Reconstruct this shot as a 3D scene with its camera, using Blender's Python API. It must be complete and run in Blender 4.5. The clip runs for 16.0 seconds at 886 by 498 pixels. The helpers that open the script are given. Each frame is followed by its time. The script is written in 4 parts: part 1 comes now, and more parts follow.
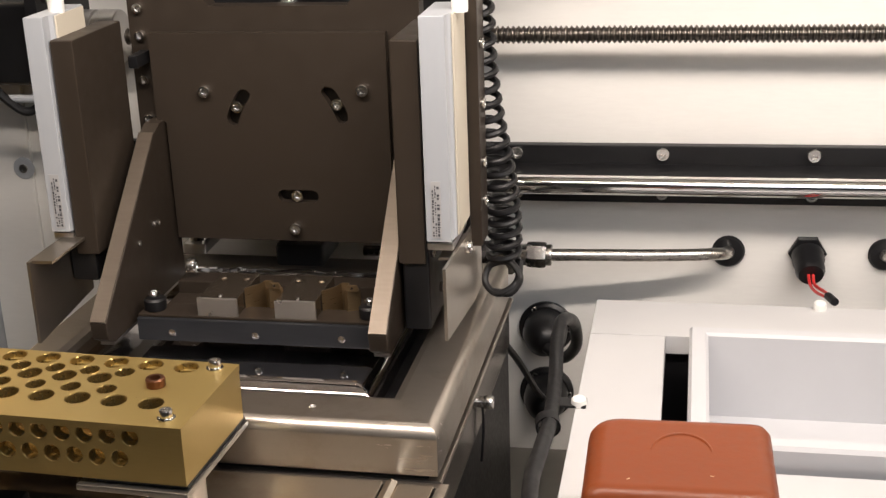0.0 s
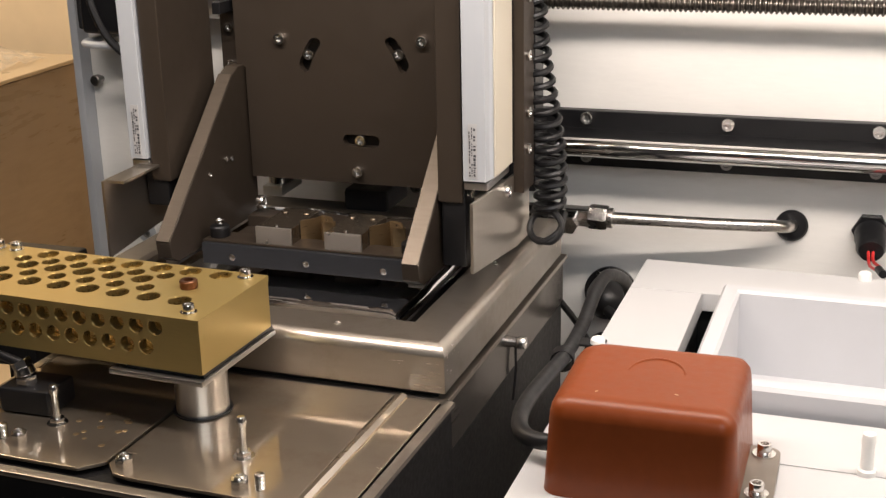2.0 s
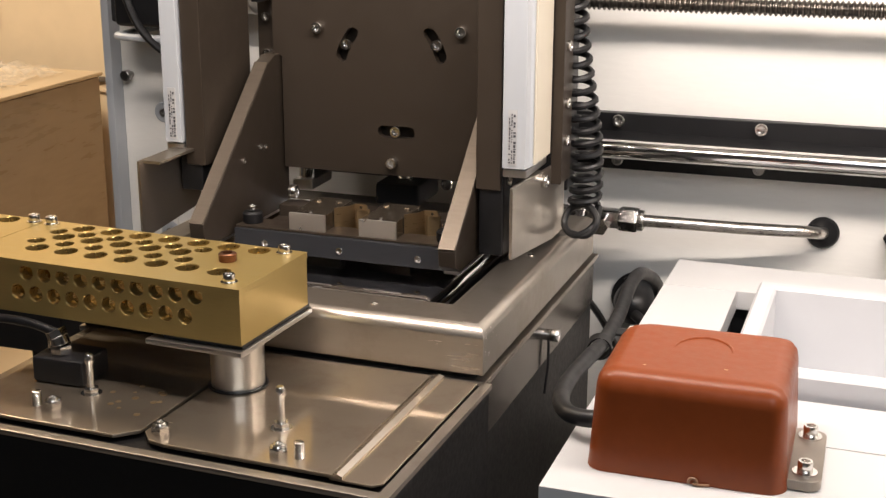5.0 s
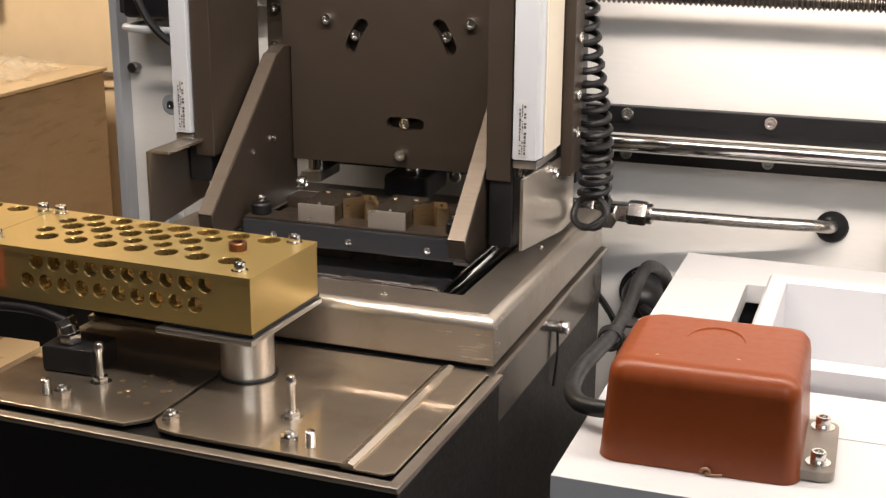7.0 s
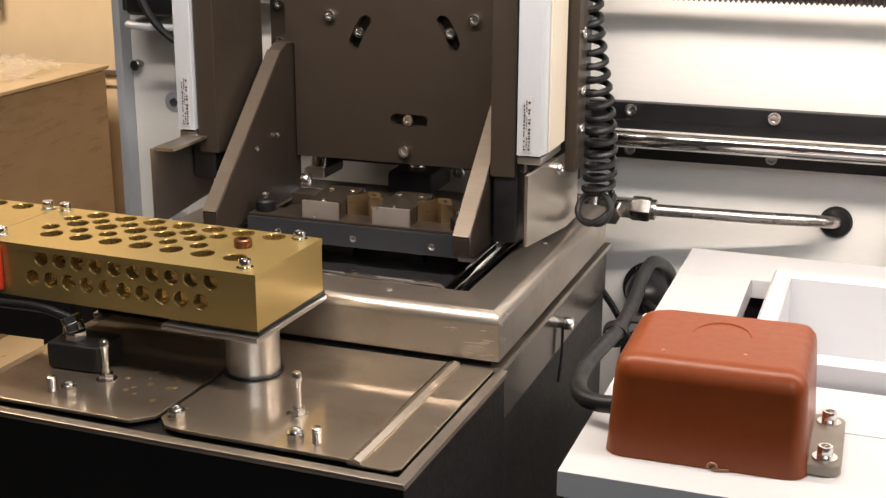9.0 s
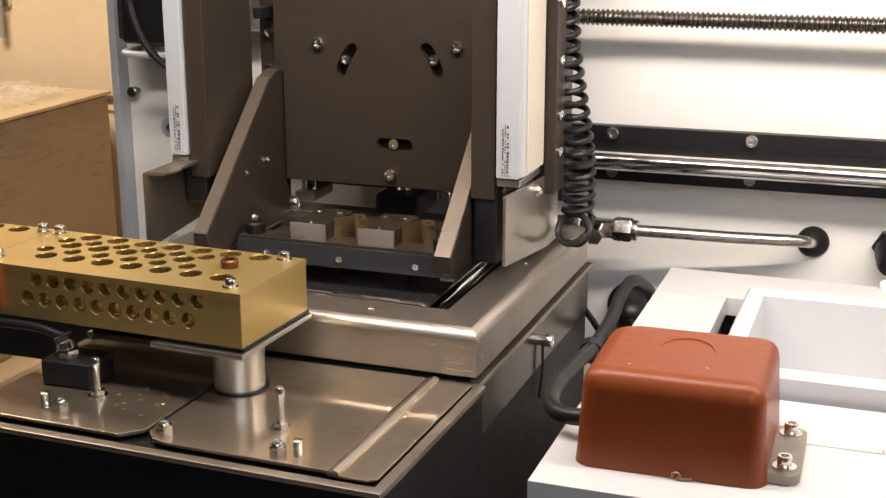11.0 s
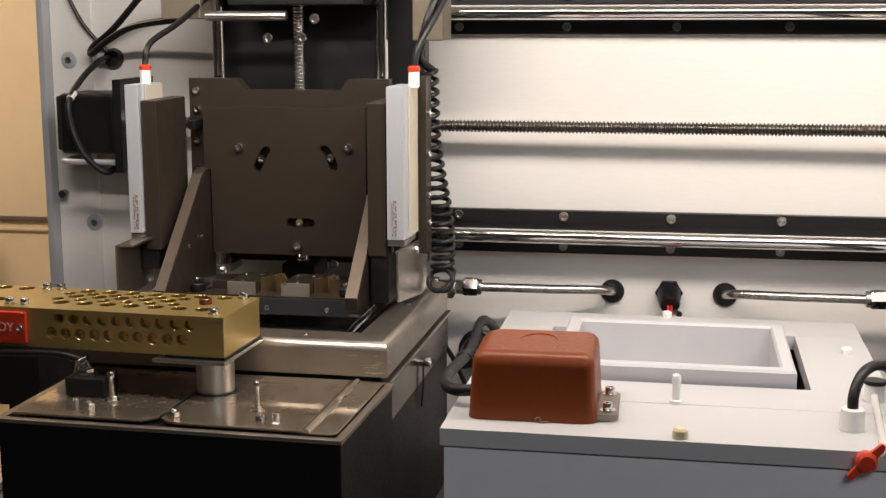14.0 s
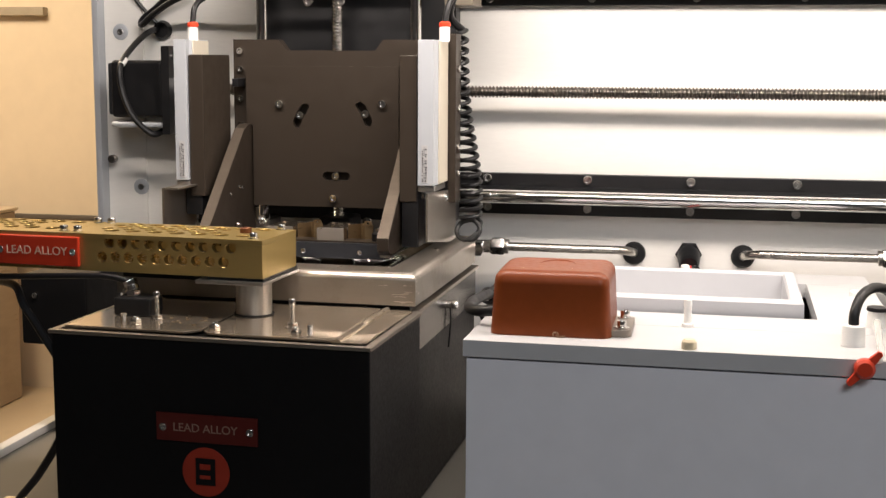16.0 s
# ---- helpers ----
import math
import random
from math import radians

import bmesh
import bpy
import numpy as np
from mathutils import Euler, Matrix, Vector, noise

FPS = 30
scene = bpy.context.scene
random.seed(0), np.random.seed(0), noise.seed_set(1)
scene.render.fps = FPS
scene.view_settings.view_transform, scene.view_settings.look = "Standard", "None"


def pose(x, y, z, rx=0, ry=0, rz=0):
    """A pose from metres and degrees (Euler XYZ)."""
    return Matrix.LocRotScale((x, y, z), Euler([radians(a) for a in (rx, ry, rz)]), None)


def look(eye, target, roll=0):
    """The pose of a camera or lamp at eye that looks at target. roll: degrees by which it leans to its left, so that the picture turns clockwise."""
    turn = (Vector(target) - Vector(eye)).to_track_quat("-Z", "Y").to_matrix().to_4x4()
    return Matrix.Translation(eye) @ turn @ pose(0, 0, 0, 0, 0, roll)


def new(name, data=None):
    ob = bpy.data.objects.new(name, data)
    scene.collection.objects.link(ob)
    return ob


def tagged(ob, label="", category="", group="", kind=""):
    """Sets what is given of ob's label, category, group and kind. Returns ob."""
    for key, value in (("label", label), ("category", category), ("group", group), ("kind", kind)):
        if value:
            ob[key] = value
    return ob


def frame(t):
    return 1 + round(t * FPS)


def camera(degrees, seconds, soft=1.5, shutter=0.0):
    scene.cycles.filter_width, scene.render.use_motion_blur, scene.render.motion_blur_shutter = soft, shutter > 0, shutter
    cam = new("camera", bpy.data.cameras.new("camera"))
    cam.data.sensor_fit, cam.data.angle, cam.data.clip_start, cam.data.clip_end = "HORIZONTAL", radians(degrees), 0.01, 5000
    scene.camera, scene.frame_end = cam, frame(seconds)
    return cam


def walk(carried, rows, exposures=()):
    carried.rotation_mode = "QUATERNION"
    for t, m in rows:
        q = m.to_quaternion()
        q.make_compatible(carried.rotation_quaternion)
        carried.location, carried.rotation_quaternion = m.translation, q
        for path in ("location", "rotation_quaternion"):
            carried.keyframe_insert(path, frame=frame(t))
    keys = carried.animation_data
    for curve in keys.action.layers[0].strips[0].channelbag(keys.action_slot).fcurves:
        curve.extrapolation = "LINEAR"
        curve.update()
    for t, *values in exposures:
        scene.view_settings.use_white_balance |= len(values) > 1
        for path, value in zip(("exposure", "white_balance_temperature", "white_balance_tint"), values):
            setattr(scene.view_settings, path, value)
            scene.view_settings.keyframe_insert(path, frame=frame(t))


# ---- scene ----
cam = camera(37.5, 16.0, soft=1.4)
PATH = [
    (0, (0.005, -1.308, 1.511), (-0.331, 0.548, 0.847), -2.1),
    (0.5, (0.059, -1.318, 1.502), (-0.389, 0.516, 0.841), -1.9),
    (1, (0.117, -1.339, 1.495), (-0.421, 0.473, 0.842), -2.0),
    (1.5, (0.136, -1.347, 1.483), (-0.446, 0.456, 0.844), -2.0),
    (2, (0.137, -1.355, 1.465), (-0.465, 0.445, 0.833), -1.3),
    (2.5, (0.132, -1.359, 1.449), (-0.479, 0.45, 0.853), -0.8),
    (3, (0.127, -1.362, 1.44), (-0.481, 0.452, 0.857), -0.6),
    (3.5, (0.121, -1.366, 1.434), (-0.482, 0.45, 0.853), -0.4),
    (4, (0.115, -1.369, 1.426), (-0.487, 0.45, 0.85), 0.0),
    (6.5, (0.104, -1.374, 1.411), (-0.504, 0.445, 0.846), 0.3),
    (7, (0.102, -1.374, 1.409), (-0.506, 0.444, 0.841), 0.4),
    (7.5, (0.102, -1.373, 1.409), (-0.508, 0.444, 0.836), 0.2),
    (8, (0.101, -1.374, 1.409), (-0.509, 0.443, 0.836), 0.2),
    (8.5, (0.1, -1.377, 1.41), (-0.511, 0.439, 0.838), 0.1),
    (9, (0.099, -1.375, 1.408), (-0.51, 0.442, 0.836), 0.2),
    (11.5, (0.134, -1.428, 1.419), (-0.487, 0.397, 0.886), -0.2),
    (12, (0.126, -1.482, 1.424), (-0.415, 0.368, 0.889), -0.6),
    (12.5, (0.121, -1.564, 1.437), (-0.321, 0.316, 0.916), -0.2),
    (13, (0.115, -1.661, 1.443), (-0.27, 0.244, 0.971), 0.5),
    (13.5, (0.118, -1.738, 1.45), (-0.231, 0.188, 1.037), 0.4),
    (14, (0.133, -1.83, 1.43), (-0.192, 0.112, 1.08), -0.1),
    (14.5, (0.157, -1.888, 1.384), (-0.164, 0.063, 1.083), 0.1),
    (15, (0.171, -1.901, 1.36), (-0.177, 0.046, 1.066), 0.1),
    (15.5, (0.17, -1.913, 1.337), (-0.189, 0.032, 1.037), -0.0),
    (16, (0.164, -1.93, 1.323), (-0.22, 0.012, 1.04), 0.3),
]
walk(cam, [(t, look(eye, target, roll)) for t, eye, target, roll in PATH],
     [(0, -0.2), (1.0, -0.14), (3.5, 0.03), (6.5, 0.18), (11.5, 0.16), (12.5, -0.10), (13.0, -0.15), (14.0, -0.38), (14.5, -0.42), (15.0, -0.16), (15.5, 0.06), (16.0, 0.13)])

# ---- light ----
world = bpy.data.worlds.new("world")
scene.world = world
world.use_nodes = True
world.node_tree.nodes["Background"].inputs["Color"].default_value = (1.0, 0.93, 0.82, 1)
world.node_tree.nodes["Background"].inputs["Strength"].default_value = 0.12


def area_lamp(name, eye, target, sx, sy, watts, colour):
    data = bpy.data.lights.new(name, "AREA")
    data.shape, data.size, data.size_y, data.energy, data.color = "RECTANGLE", sx, sy, watts, colour
    ob = new(name, data)
    ob.matrix_world = look(eye, target)
    return ob


area_lamp("machine_tube_lamp", (0.19, -0.56, 1.70), (0.15, -0.26, 1.20), 1.62, 0.022, 15.8, (1.0, 0.875, 0.785))
area_lamp("room_lamp", (0.8, -2.6, 2.6), (0.2, -1.6, 0.4), 1.6, 0.8, 20, (0.92, 0.95, 1.0))
area_lamp("office_lamp", (-1.85, 0.25, 2.3), (-1.85, 1.3, 0.8), 0.9, 0.5, 38, (1.0, 0.80, 0.58))


# ---- materials ----
def mat(name, colour, rough=0.5, metal=0.0, vary=0.12, scale=30.0, stretch=(1, 1, 1), bump=0.0, coat=0.0, spots=0.0,
        rough_vary=0.1, large=3.0, ior=1.45, haze=0.0, scuff=0.4, scratch=0.0):
    """A procedural surface: fine grain (stretched for brushed metal), broad stains, uneven gloss, a little relief."""
    m = bpy.data.materials.new(name)
    m.use_nodes = True
    nt = m.node_tree
    n, l = nt.nodes, nt.links
    b = n["Principled BSDF"]
    b.inputs["Metallic"].default_value = metal
    b.inputs["Coat Weight"].default_value = coat
    b.inputs["IOR"].default_value = ior
    tc, mp = n.new("ShaderNodeTexCoord"), n.new("ShaderNodeMapping")
    mp.inputs["Scale"].default_value = stretch
    l.new(tc.outputs["Object"], mp.inputs["Vector"])
    fine, wide = n.new("ShaderNodeTexNoise"), n.new("ShaderNodeTexNoise")
    fine.inputs["Scale"].default_value, fine.inputs["Detail"].default_value = scale, 5
    wide.inputs["Scale"].default_value, wide.inputs["Detail"].default_value = large, 4
    l.new(mp.outputs[0], fine.inputs["Vector"])
    l.new(tc.outputs["Object"], wide.inputs["Vector"])
    add = n.new("ShaderNodeMath")
    add.operation = "ADD"
    l.new(fine.outputs["Fac"], add.inputs[0])
    l.new(wide.outputs["Fac"], add.inputs[1])
    ramp = n.new("ShaderNodeMapRange")
    ramp.inputs[1].default_value, ramp.inputs[2].default_value = 0.6, 1.4
    ramp.inputs[3].default_value, ramp.inputs[4].default_value = 1 - vary, 1 + vary
    l.new(add.outputs[0], ramp.inputs[0])
    mix = n.new("ShaderNodeVectorMath")
    mix.operation = "SCALE"
    mix.inputs[0].default_value = colour
    l.new(ramp.outputs[0], mix.inputs["Scale"])
    out = mix.outputs[0]
    if spots:
        vor = n.new("ShaderNodeTexNoise")
        vor.inputs["Scale"].default_value, vor.inputs["Detail"].default_value = 9.0, 8
        l.new(tc.outputs["Object"], vor.inputs["Vector"])
        sr = n.new("ShaderNodeMapRange")
        sr.inputs[1].default_value, sr.inputs[2].default_value, sr.inputs[3].default_value, sr.inputs[4].default_value = 0.58, 0.72, 1.0, 1 - spots
        l.new(vor.outputs["Fac"], sr.inputs[0])
        m2 = n.new("ShaderNodeVectorMath")
        m2.operation = "SCALE"
        l.new(out, m2.inputs[0])
        l.new(sr.outputs[0], m2.inputs["Scale"])
        out = m2.outputs[0]
    wear = None
    if scratch:
        # sparse long scratches in two directions, and blotches of heat tint
        marks = []
        for turn, seed in ((14, 0.0), (-63, 5.0)):
            sm, sn, st = n.new("ShaderNodeMapping"), n.new("ShaderNodeTexNoise"), n.new("ShaderNodeMapRange")
            sm.inputs["Rotation"].default_value, sm.inputs["Scale"].default_value, sm.inputs["Location"].default_value = (0, 0, radians(turn)), (16, 330, 60), (seed, seed, 0)
            sn.inputs["Scale"].default_value, sn.inputs["Detail"].default_value = 1.0, 2
            st.inputs[1].default_value, st.inputs[2].default_value = 0.73, 0.80
            l.new(tc.outputs["Object"], sm.inputs["Vector"])
            l.new(sm.outputs[0], sn.inputs["Vector"])
            l.new(sn.outputs["Fac"], st.inputs[0])
            marks.append(st.outputs[0])
        both = n.new("ShaderNodeMath")
        both.operation = "MAXIMUM"
        l.new(marks[0], both.inputs[0])
        l.new(marks[1], both.inputs[1])
        wear = n.new("ShaderNodeMath")
        wear.operation = "MULTIPLY"
        wear.inputs[1].default_value = scratch
        l.new(both.outputs[0], wear.inputs[0])
        blot, br, tint = n.new("ShaderNodeTexNoise"), n.new("ShaderNodeMapRange"), n.new("ShaderNodeMix")
        blot.inputs["Scale"].default_value, blot.inputs["Detail"].default_value, blot.inputs["Roughness"].default_value = 17.0, 9, 0.7
        br.inputs[1].default_value, br.inputs[2].default_value, br.inputs[4].default_value = 0.50, 0.70, 0.55
        tint.data_type, tint.blend_type = "RGBA", "MULTIPLY"
        tint.inputs["B"].default_value = (0.70, 0.62, 0.52, 1)
        l.new(tc.outputs["Object"], blot.inputs["Vector"])
        l.new(blot.outputs["Fac"], br.inputs[0])
        l.new(br.outputs[0], tint.inputs["Factor"])
        l.new(out, tint.inputs["A"])
        out = tint.outputs["Result"]
    l.new(out, b.inputs["Base Color"])
    rr = n.new("ShaderNodeMapRange")
    rr.inputs[1].default_value, rr.inputs[2].default_value = 0.6, 1.4
    rr.inputs[3].default_value, rr.inputs[4].default_value = max(0.02, rough - rough_vary), min(1, rough + rough_vary)
    l.new(add.outputs[0], rr.inputs[0])
    gloss = rr.outputs[0]
    if wear:
        dull = n.new("ShaderNodeMath")
        dull.operation, dull.use_clamp = "ADD", True
        l.new(gloss, dull.inputs[0])
        l.new(wear.outputs[0], dull.inputs[1])
        gloss = dull.outputs[0]
    l.new(gloss, b.inputs["Roughness"])
    if bump:
        bp = n.new("ShaderNodeBump")
        bp.inputs["Strength"].default_value, bp.inputs["Distance"].default_value = bump, 0.001
        l.new(fine.outputs["Fac"], bp.inputs["Height"])
        l.new(bp.outputs[0], b.inputs["Normal"])
    if haze:
        # part of the surface is finely scuffed and scatters the light widely
        h, mx = n.new("ShaderNodeBsdfPrincipled"), n.new("ShaderNodeMixShader")
        h.inputs["Metallic"].default_value, h.inputs["Roughness"].default_value = metal, haze
        l.new(out, h.inputs["Base Color"])
        l.new(b.outputs[0], mx.inputs[1])
        l.new(h.outputs[0], mx.inputs[2])
        mx.inputs[0].default_value = scuff
        l.new(mx.outputs[0], n["Material Output"].inputs["Surface"])
    return m


WALL = mat("satin_panel", (0.82, 0.805, 0.77), 0.36, 0.04, 0.03, 60, (1, 6, 6), bump=0.04, rough_vary=0.04)
STEEL = mat("brushed_stainless", (0.56, 0.51, 0.45), 0.26, 1, 0.03, 30, (1, 8, 8), 0.0, spots=0.16, rough_vary=0.02, large=6, haze=0.46, scratch=0.001)
STEEL_Y = mat("brushed_stainless_deep", (0.53, 0.48, 0.42), 0.22, 1, 0.03, 30, (8, 1, 8), 0.0, spots=0.12, rough_vary=0.02, large=6, haze=0.46)
LID = mat("worn_stainless_sheet", (0.68, 0.59, 0.48), 0.09, 1, 0.05, 12, (1, 3, 3), 0.0, spots=0.18, rough_vary=0.05, haze=0.50, scuff=0.28, scratch=0.20)
ALU = mat("machined_aluminium", (0.64, 0.63, 0.62), 0.30, 1, 0.01, 40, (1, 1, 3), 0.0, rough_vary=0.02)
ALU_WHITE = mat("anodised_aluminium", (0.47, 0.495, 0.53), 0.42, 0.2, 0.02, 60, (6, 6, 1), 0.02)
CHROME = mat("polished_steel", (0.72, 0.71, 0.70), 0.10, 1, 0.04, 50, rough_vary=0.04)
SCREW = mat("zinc_screw", (0.78, 0.76, 0.73), 0.20, 1, 0.08, 90)
DULLSCREW = mat("dark_shaded_screw", (0.30, 0.29, 0.28), 0.35, 1, 0.15, 90)
PIPE = mat("stainless_pipe", (0.60, 0.57, 0.53), 0.29, 1, 0.08, 60, (1, 14, 14))
HEAD = mat("bronze_anodised_plate", (0.047, 0.036, 0.027), 0.42, 0.35, 0.05, 70, bump=0.04, spots=0.03)
HEAD_EDGE = mat("lit_milled_edge", (0.15, 0.122, 0.095), 0.40, 0.6, 0.14, 60, (1, 1, 10), 0.05)
BLACK = mat("black_anodised", (0.008, 0.008, 0.009), 0.42, 0.1, 0.2, 60, bump=0.04)
BOXBLACK = mat("black_powder_coat", (0.0055, 0.0052, 0.0056), 0.44, 0, 0.2, 240, bump=0.15, spots=0.2, ior=1.36)
DARKSTEEL = mat("dark_steel", (0.020, 0.018, 0.017), 0.40, 0.6, 0.35, 24, (8, 1, 8), 0.1, spots=0.4)
DARKCRUST = mat("dark_crust", (0.05, 0.044, 0.038), 0.5, 0.5, 0.4, 50, bump=0.4, spots=0.4)
RUBBER = mat("black_rubber", (0.0065, 0.0065, 0.0075), 0.43, 0, 0.2, 120, bump=0.06)
BRASS = mat("gold_anodised_block", (0.50, 0.365, 0.135), 0.36, 0.72, 0.06, 70, (1, 12, 12), 0.05, spots=0.06)
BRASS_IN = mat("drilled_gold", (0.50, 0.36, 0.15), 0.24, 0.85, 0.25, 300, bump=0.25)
COPPER = mat("copper_plug", (0.17, 0.075, 0.04), 0.35, 0.8, 0.2, 200)
HOLDER = mat("nickel_holder", (0.34, 0.29, 0.23), 0.22, 0.95, 0.02, 60, rough_vary=0.02)
WHITE = mat("white_polypropylene", (0.53, 0.53, 0.535), 0.42, 0, 0.03, 40, bump=0.03)
TANKBODY = mat("lightened_polypropylene", (0.82, 0.82, 0.86), 0.38, 0, 0.04, 30, bump=0.03, spots=0.04)
BASIN = mat("white_basin_plastic", (0.54, 0.545, 0.565), 0.45, 0, 0.03, 30, bump=0.02)
ORANGE = mat("orange_moulded_rubber", (0.195, 0.041, 0.0075), 0.36, 0, 0.08, 160, bump=0.10, spots=0.16, ior=1.40)
BADGE = mat("red_badge", (0.30, 0.030, 0.014), 0.4, 0, 0.2, 60, spots=0.3)
RED = mat("red_label", (0.50, 0.040, 0.015), 0.35, 0, 0.08, 60)
REDKNOB = mat("red_knob_plastic", (0.65, 0.06, 0.025), 0.35, 0, 0.05, 60)
CREAM = mat("cream_wall", (0.70, 0.58, 0.42), 0.6, 0, 0.05, 20, bump=0.05)
TAN = mat("tan_cabinet_laminate", (0.36, 0.28, 0.20), 0.32, 0, 0.10, 14, (1, 1, 6), 0.03, spots=0.15)
FLOORM = mat("grey_vinyl_floor", (0.20, 0.19, 0.18), 0.5, 0, 0.12, 40, spots=0.1)
DECK = mat("shaded_deck", (0.20, 0.19, 0.17), 0.5, 0.3, 0.12, 50, spots=0.15)
YELLOWED = mat("yellowed_nylon", (0.70, 0.60, 0.42), 0.45, 0, 0.05, 90)
PALE = mat("white_nylon", (0.82, 0.81, 0.78), 0.4, 0, 0.03, 90)
INK = mat("dark_print", (0.06, 0.06, 0.07), 0.5)
LETTER = mat("engraved_white", (0.60, 0.42, 0.32), 0.5)
REDWIRE = mat("red_wire", (0.55, 0.03, 0.03), 0.4)
TAUPE = mat("taupe_bracket", (0.20, 0.17, 0.13), 0.45, 0.3, 0.1, 60)
ROOMW = mat("grey_room_wall", (0.22, 0.215, 0.21), 0.6, 0, 0.05, 20)
CEIL = mat("grey_ceiling", (0.30, 0.29, 0.28), 0.7, 0, 0.04, 20)


def solder_material():
    m = bpy.data.materials.new("molten_solder")
    m.use_nodes = True
    n, l = m.node_tree.nodes, m.node_tree.links
    b = n["Principled BSDF"]
    b.inputs["Base Color"].default_value, b.inputs["Metallic"].default_value, b.inputs["Roughness"].default_value = (0.66, 0.64, 0.64, 1), 1, 0.085
    tc, nz, bp = n.new("ShaderNodeTexCoord"), n.new("ShaderNodeTexNoise"), n.new("ShaderNodeBump")
    nz.inputs["Scale"].default_value, nz.inputs["Detail"].default_value = 22, 3
    bp.inputs["Strength"].default_value, bp.inputs["Distance"].default_value = 0.10, 0.002
    l.new(tc.outputs["Object"], nz.inputs["Vector"])
    l.new(nz.outputs["Fac"], bp.inputs["Height"])
    l.new(bp.outputs[0], b.inputs["Normal"])
    return m


SOLDER = solder_material()


def film_material():
    m = bpy.data.materials.new("clear_film")
    m.use_nodes = True
    b = m.node_tree.nodes["Principled BSDF"]
    b.inputs["Base Color"].default_value, b.inputs["Roughness"].default_value = (0.95, 0.93, 0.88, 1), 0.12
    b.inputs["Alpha"].default_value = 0.16
    return m


FILM = film_material()
TUBE = film_material()
TUBE.name = "translucent_tube"
TUBE.node_tree.nodes["Principled BSDF"].inputs["Alpha"].default_value = 0.45


# ---- building blocks ----
def thing(name, label, category, at=(0, 0, 0), turn=0.0, local=False, group="", kind=""):
    """An Empty at the base of a thing; its parts are given in world metres, or in its own frame if local."""
    ob = new(name)
    ob.empty_display_size = 0.02
    ob.matrix_basis = pose(*at, 0, 0, turn)
    ob["own"] = 1 if local else 0
    return tagged(ob, label, category, group, kind)


def settle(ob, move, turn=0.0, about=(0, 0, 0), size=1.0):
    """Sets a finished thing in its place: turned about an upright axis, then moved."""
    about = Vector(about)
    ob.matrix_basis = Matrix.Translation(about + Vector(move)) @ Matrix.Rotation(radians(turn), 4, "Z") @ Matrix.Scale(size, 4) @ Matrix.Translation(-about) @ ob.matrix_basis
    return ob


def finish(bm, name, material, smooth=35):
    me = bpy.data.meshes.new(name)
    bmesh.ops.recalc_face_normals(bm, faces=bm.faces)
    bm.to_mesh(me)
    bm.free()
    me.materials.append(material)
    if smooth:
        me.shade_smooth()
        me.set_sharp_from_angle(angle=radians(smooth))
    return me


def root_of(ob):
    while ob.parent:
        ob = ob.parent
    return ob


def even(ob):
    """Keeps large faces flat beside their rounded edges."""
    m = ob.modifiers.new("even_normals", "WEIGHTED_NORMAL")
    m.keep_sharp, m.weight = True, 80
    return ob


def part(name, bm, material, parent, label="", smooth=35):
    shared = isinstance(bm, bpy.types.Mesh)
    ob = new(name, bm if shared else finish(bm, name, material, smooth))
    if smooth and not shared:
        even(ob)
    ob.parent = parent
    top = root_of(parent)
    if parent == top and top.type == "EMPTY" and not top.get("own"):
        ob.matrix_parent_inverse = top.matrix_basis.inverted()
    return tagged(ob, label)


def solo(name, bm, material, label, category="", kind="", group="", smooth=35):
    return tagged(even(new(name, finish(bm, name, material, smooth))), label, category, group, kind)


def box(x0, x1, y0, y1, z0, z1, bevel=0.0, seg=2, bm=None):
    b = bmesh.new()
    bmesh.ops.create_cube(b, size=1, matrix=Matrix.LocRotScale(((x0 + x1) / 2, (y0 + y1) / 2, (z0 + z1) / 2), None, (x1 - x0, y1 - y0, z1 - z0)))
    if bevel:
        bmesh.ops.bevel(b, geom=list(b.edges), offset=bevel, segments=seg, affect="EDGES", profile=0.5)
    return join(bm, b)


def join(bm, b):
    if bm is None:
        return b
    me = bpy.data.meshes.new("tmp")
    b.to_mesh(me)
    b.free()
    bm.from_mesh(me)
    bpy.data.meshes.remove(me)
    return bm


def aim(direction):
    return Vector(direction).to_track_quat("Z", "Y").to_matrix().to_4x4()


def lathe(profile, at=(0, 0, 0), axis=(0, 0, 1), seg=20, bm=None):
    """A turned shape: (radius, height) pairs round an axis."""
    b = bmesh.new()
    m = Matrix.Translation(at) @ aim(axis)
    rings = []
    for r, h in profile:
        if r < 1e-6:
            rings.append([b.verts.new(m @ Vector((0, 0, h)))])
        else:
            rings.append([b.verts.new(m @ Vector((r * math.cos(2 * math.pi * k / seg), r * math.sin(2 * math.pi * k / seg), h))) for k in range(seg)])
    for a, c in zip(rings, rings[1:]):
        for k in range(seg):
            q = (k + 1) % seg
            if len(a) == 1 and len(c) == 1:
                continue
            if len(a) == 1:
                b.faces.new((a[0], c[k], c[q]))
            elif len(c) == 1:
                b.faces.new((a[k], a[q], c[0]))
            else:
                b.faces.new((a[k], a[q], c[q], c[k]))
    return join(bm, b)


def rod(p, q, r, bevel=0.0, seg=20, bm=None):
    p, q = Vector(p), Vector(q)
    d = (q - p).length
    e = bevel or r * 0.06
    return lathe([(0, 0), (r - e, 0), (r, e), (r, d - e), (r - e, d), (0, d)], p, q - p, seg, bm)


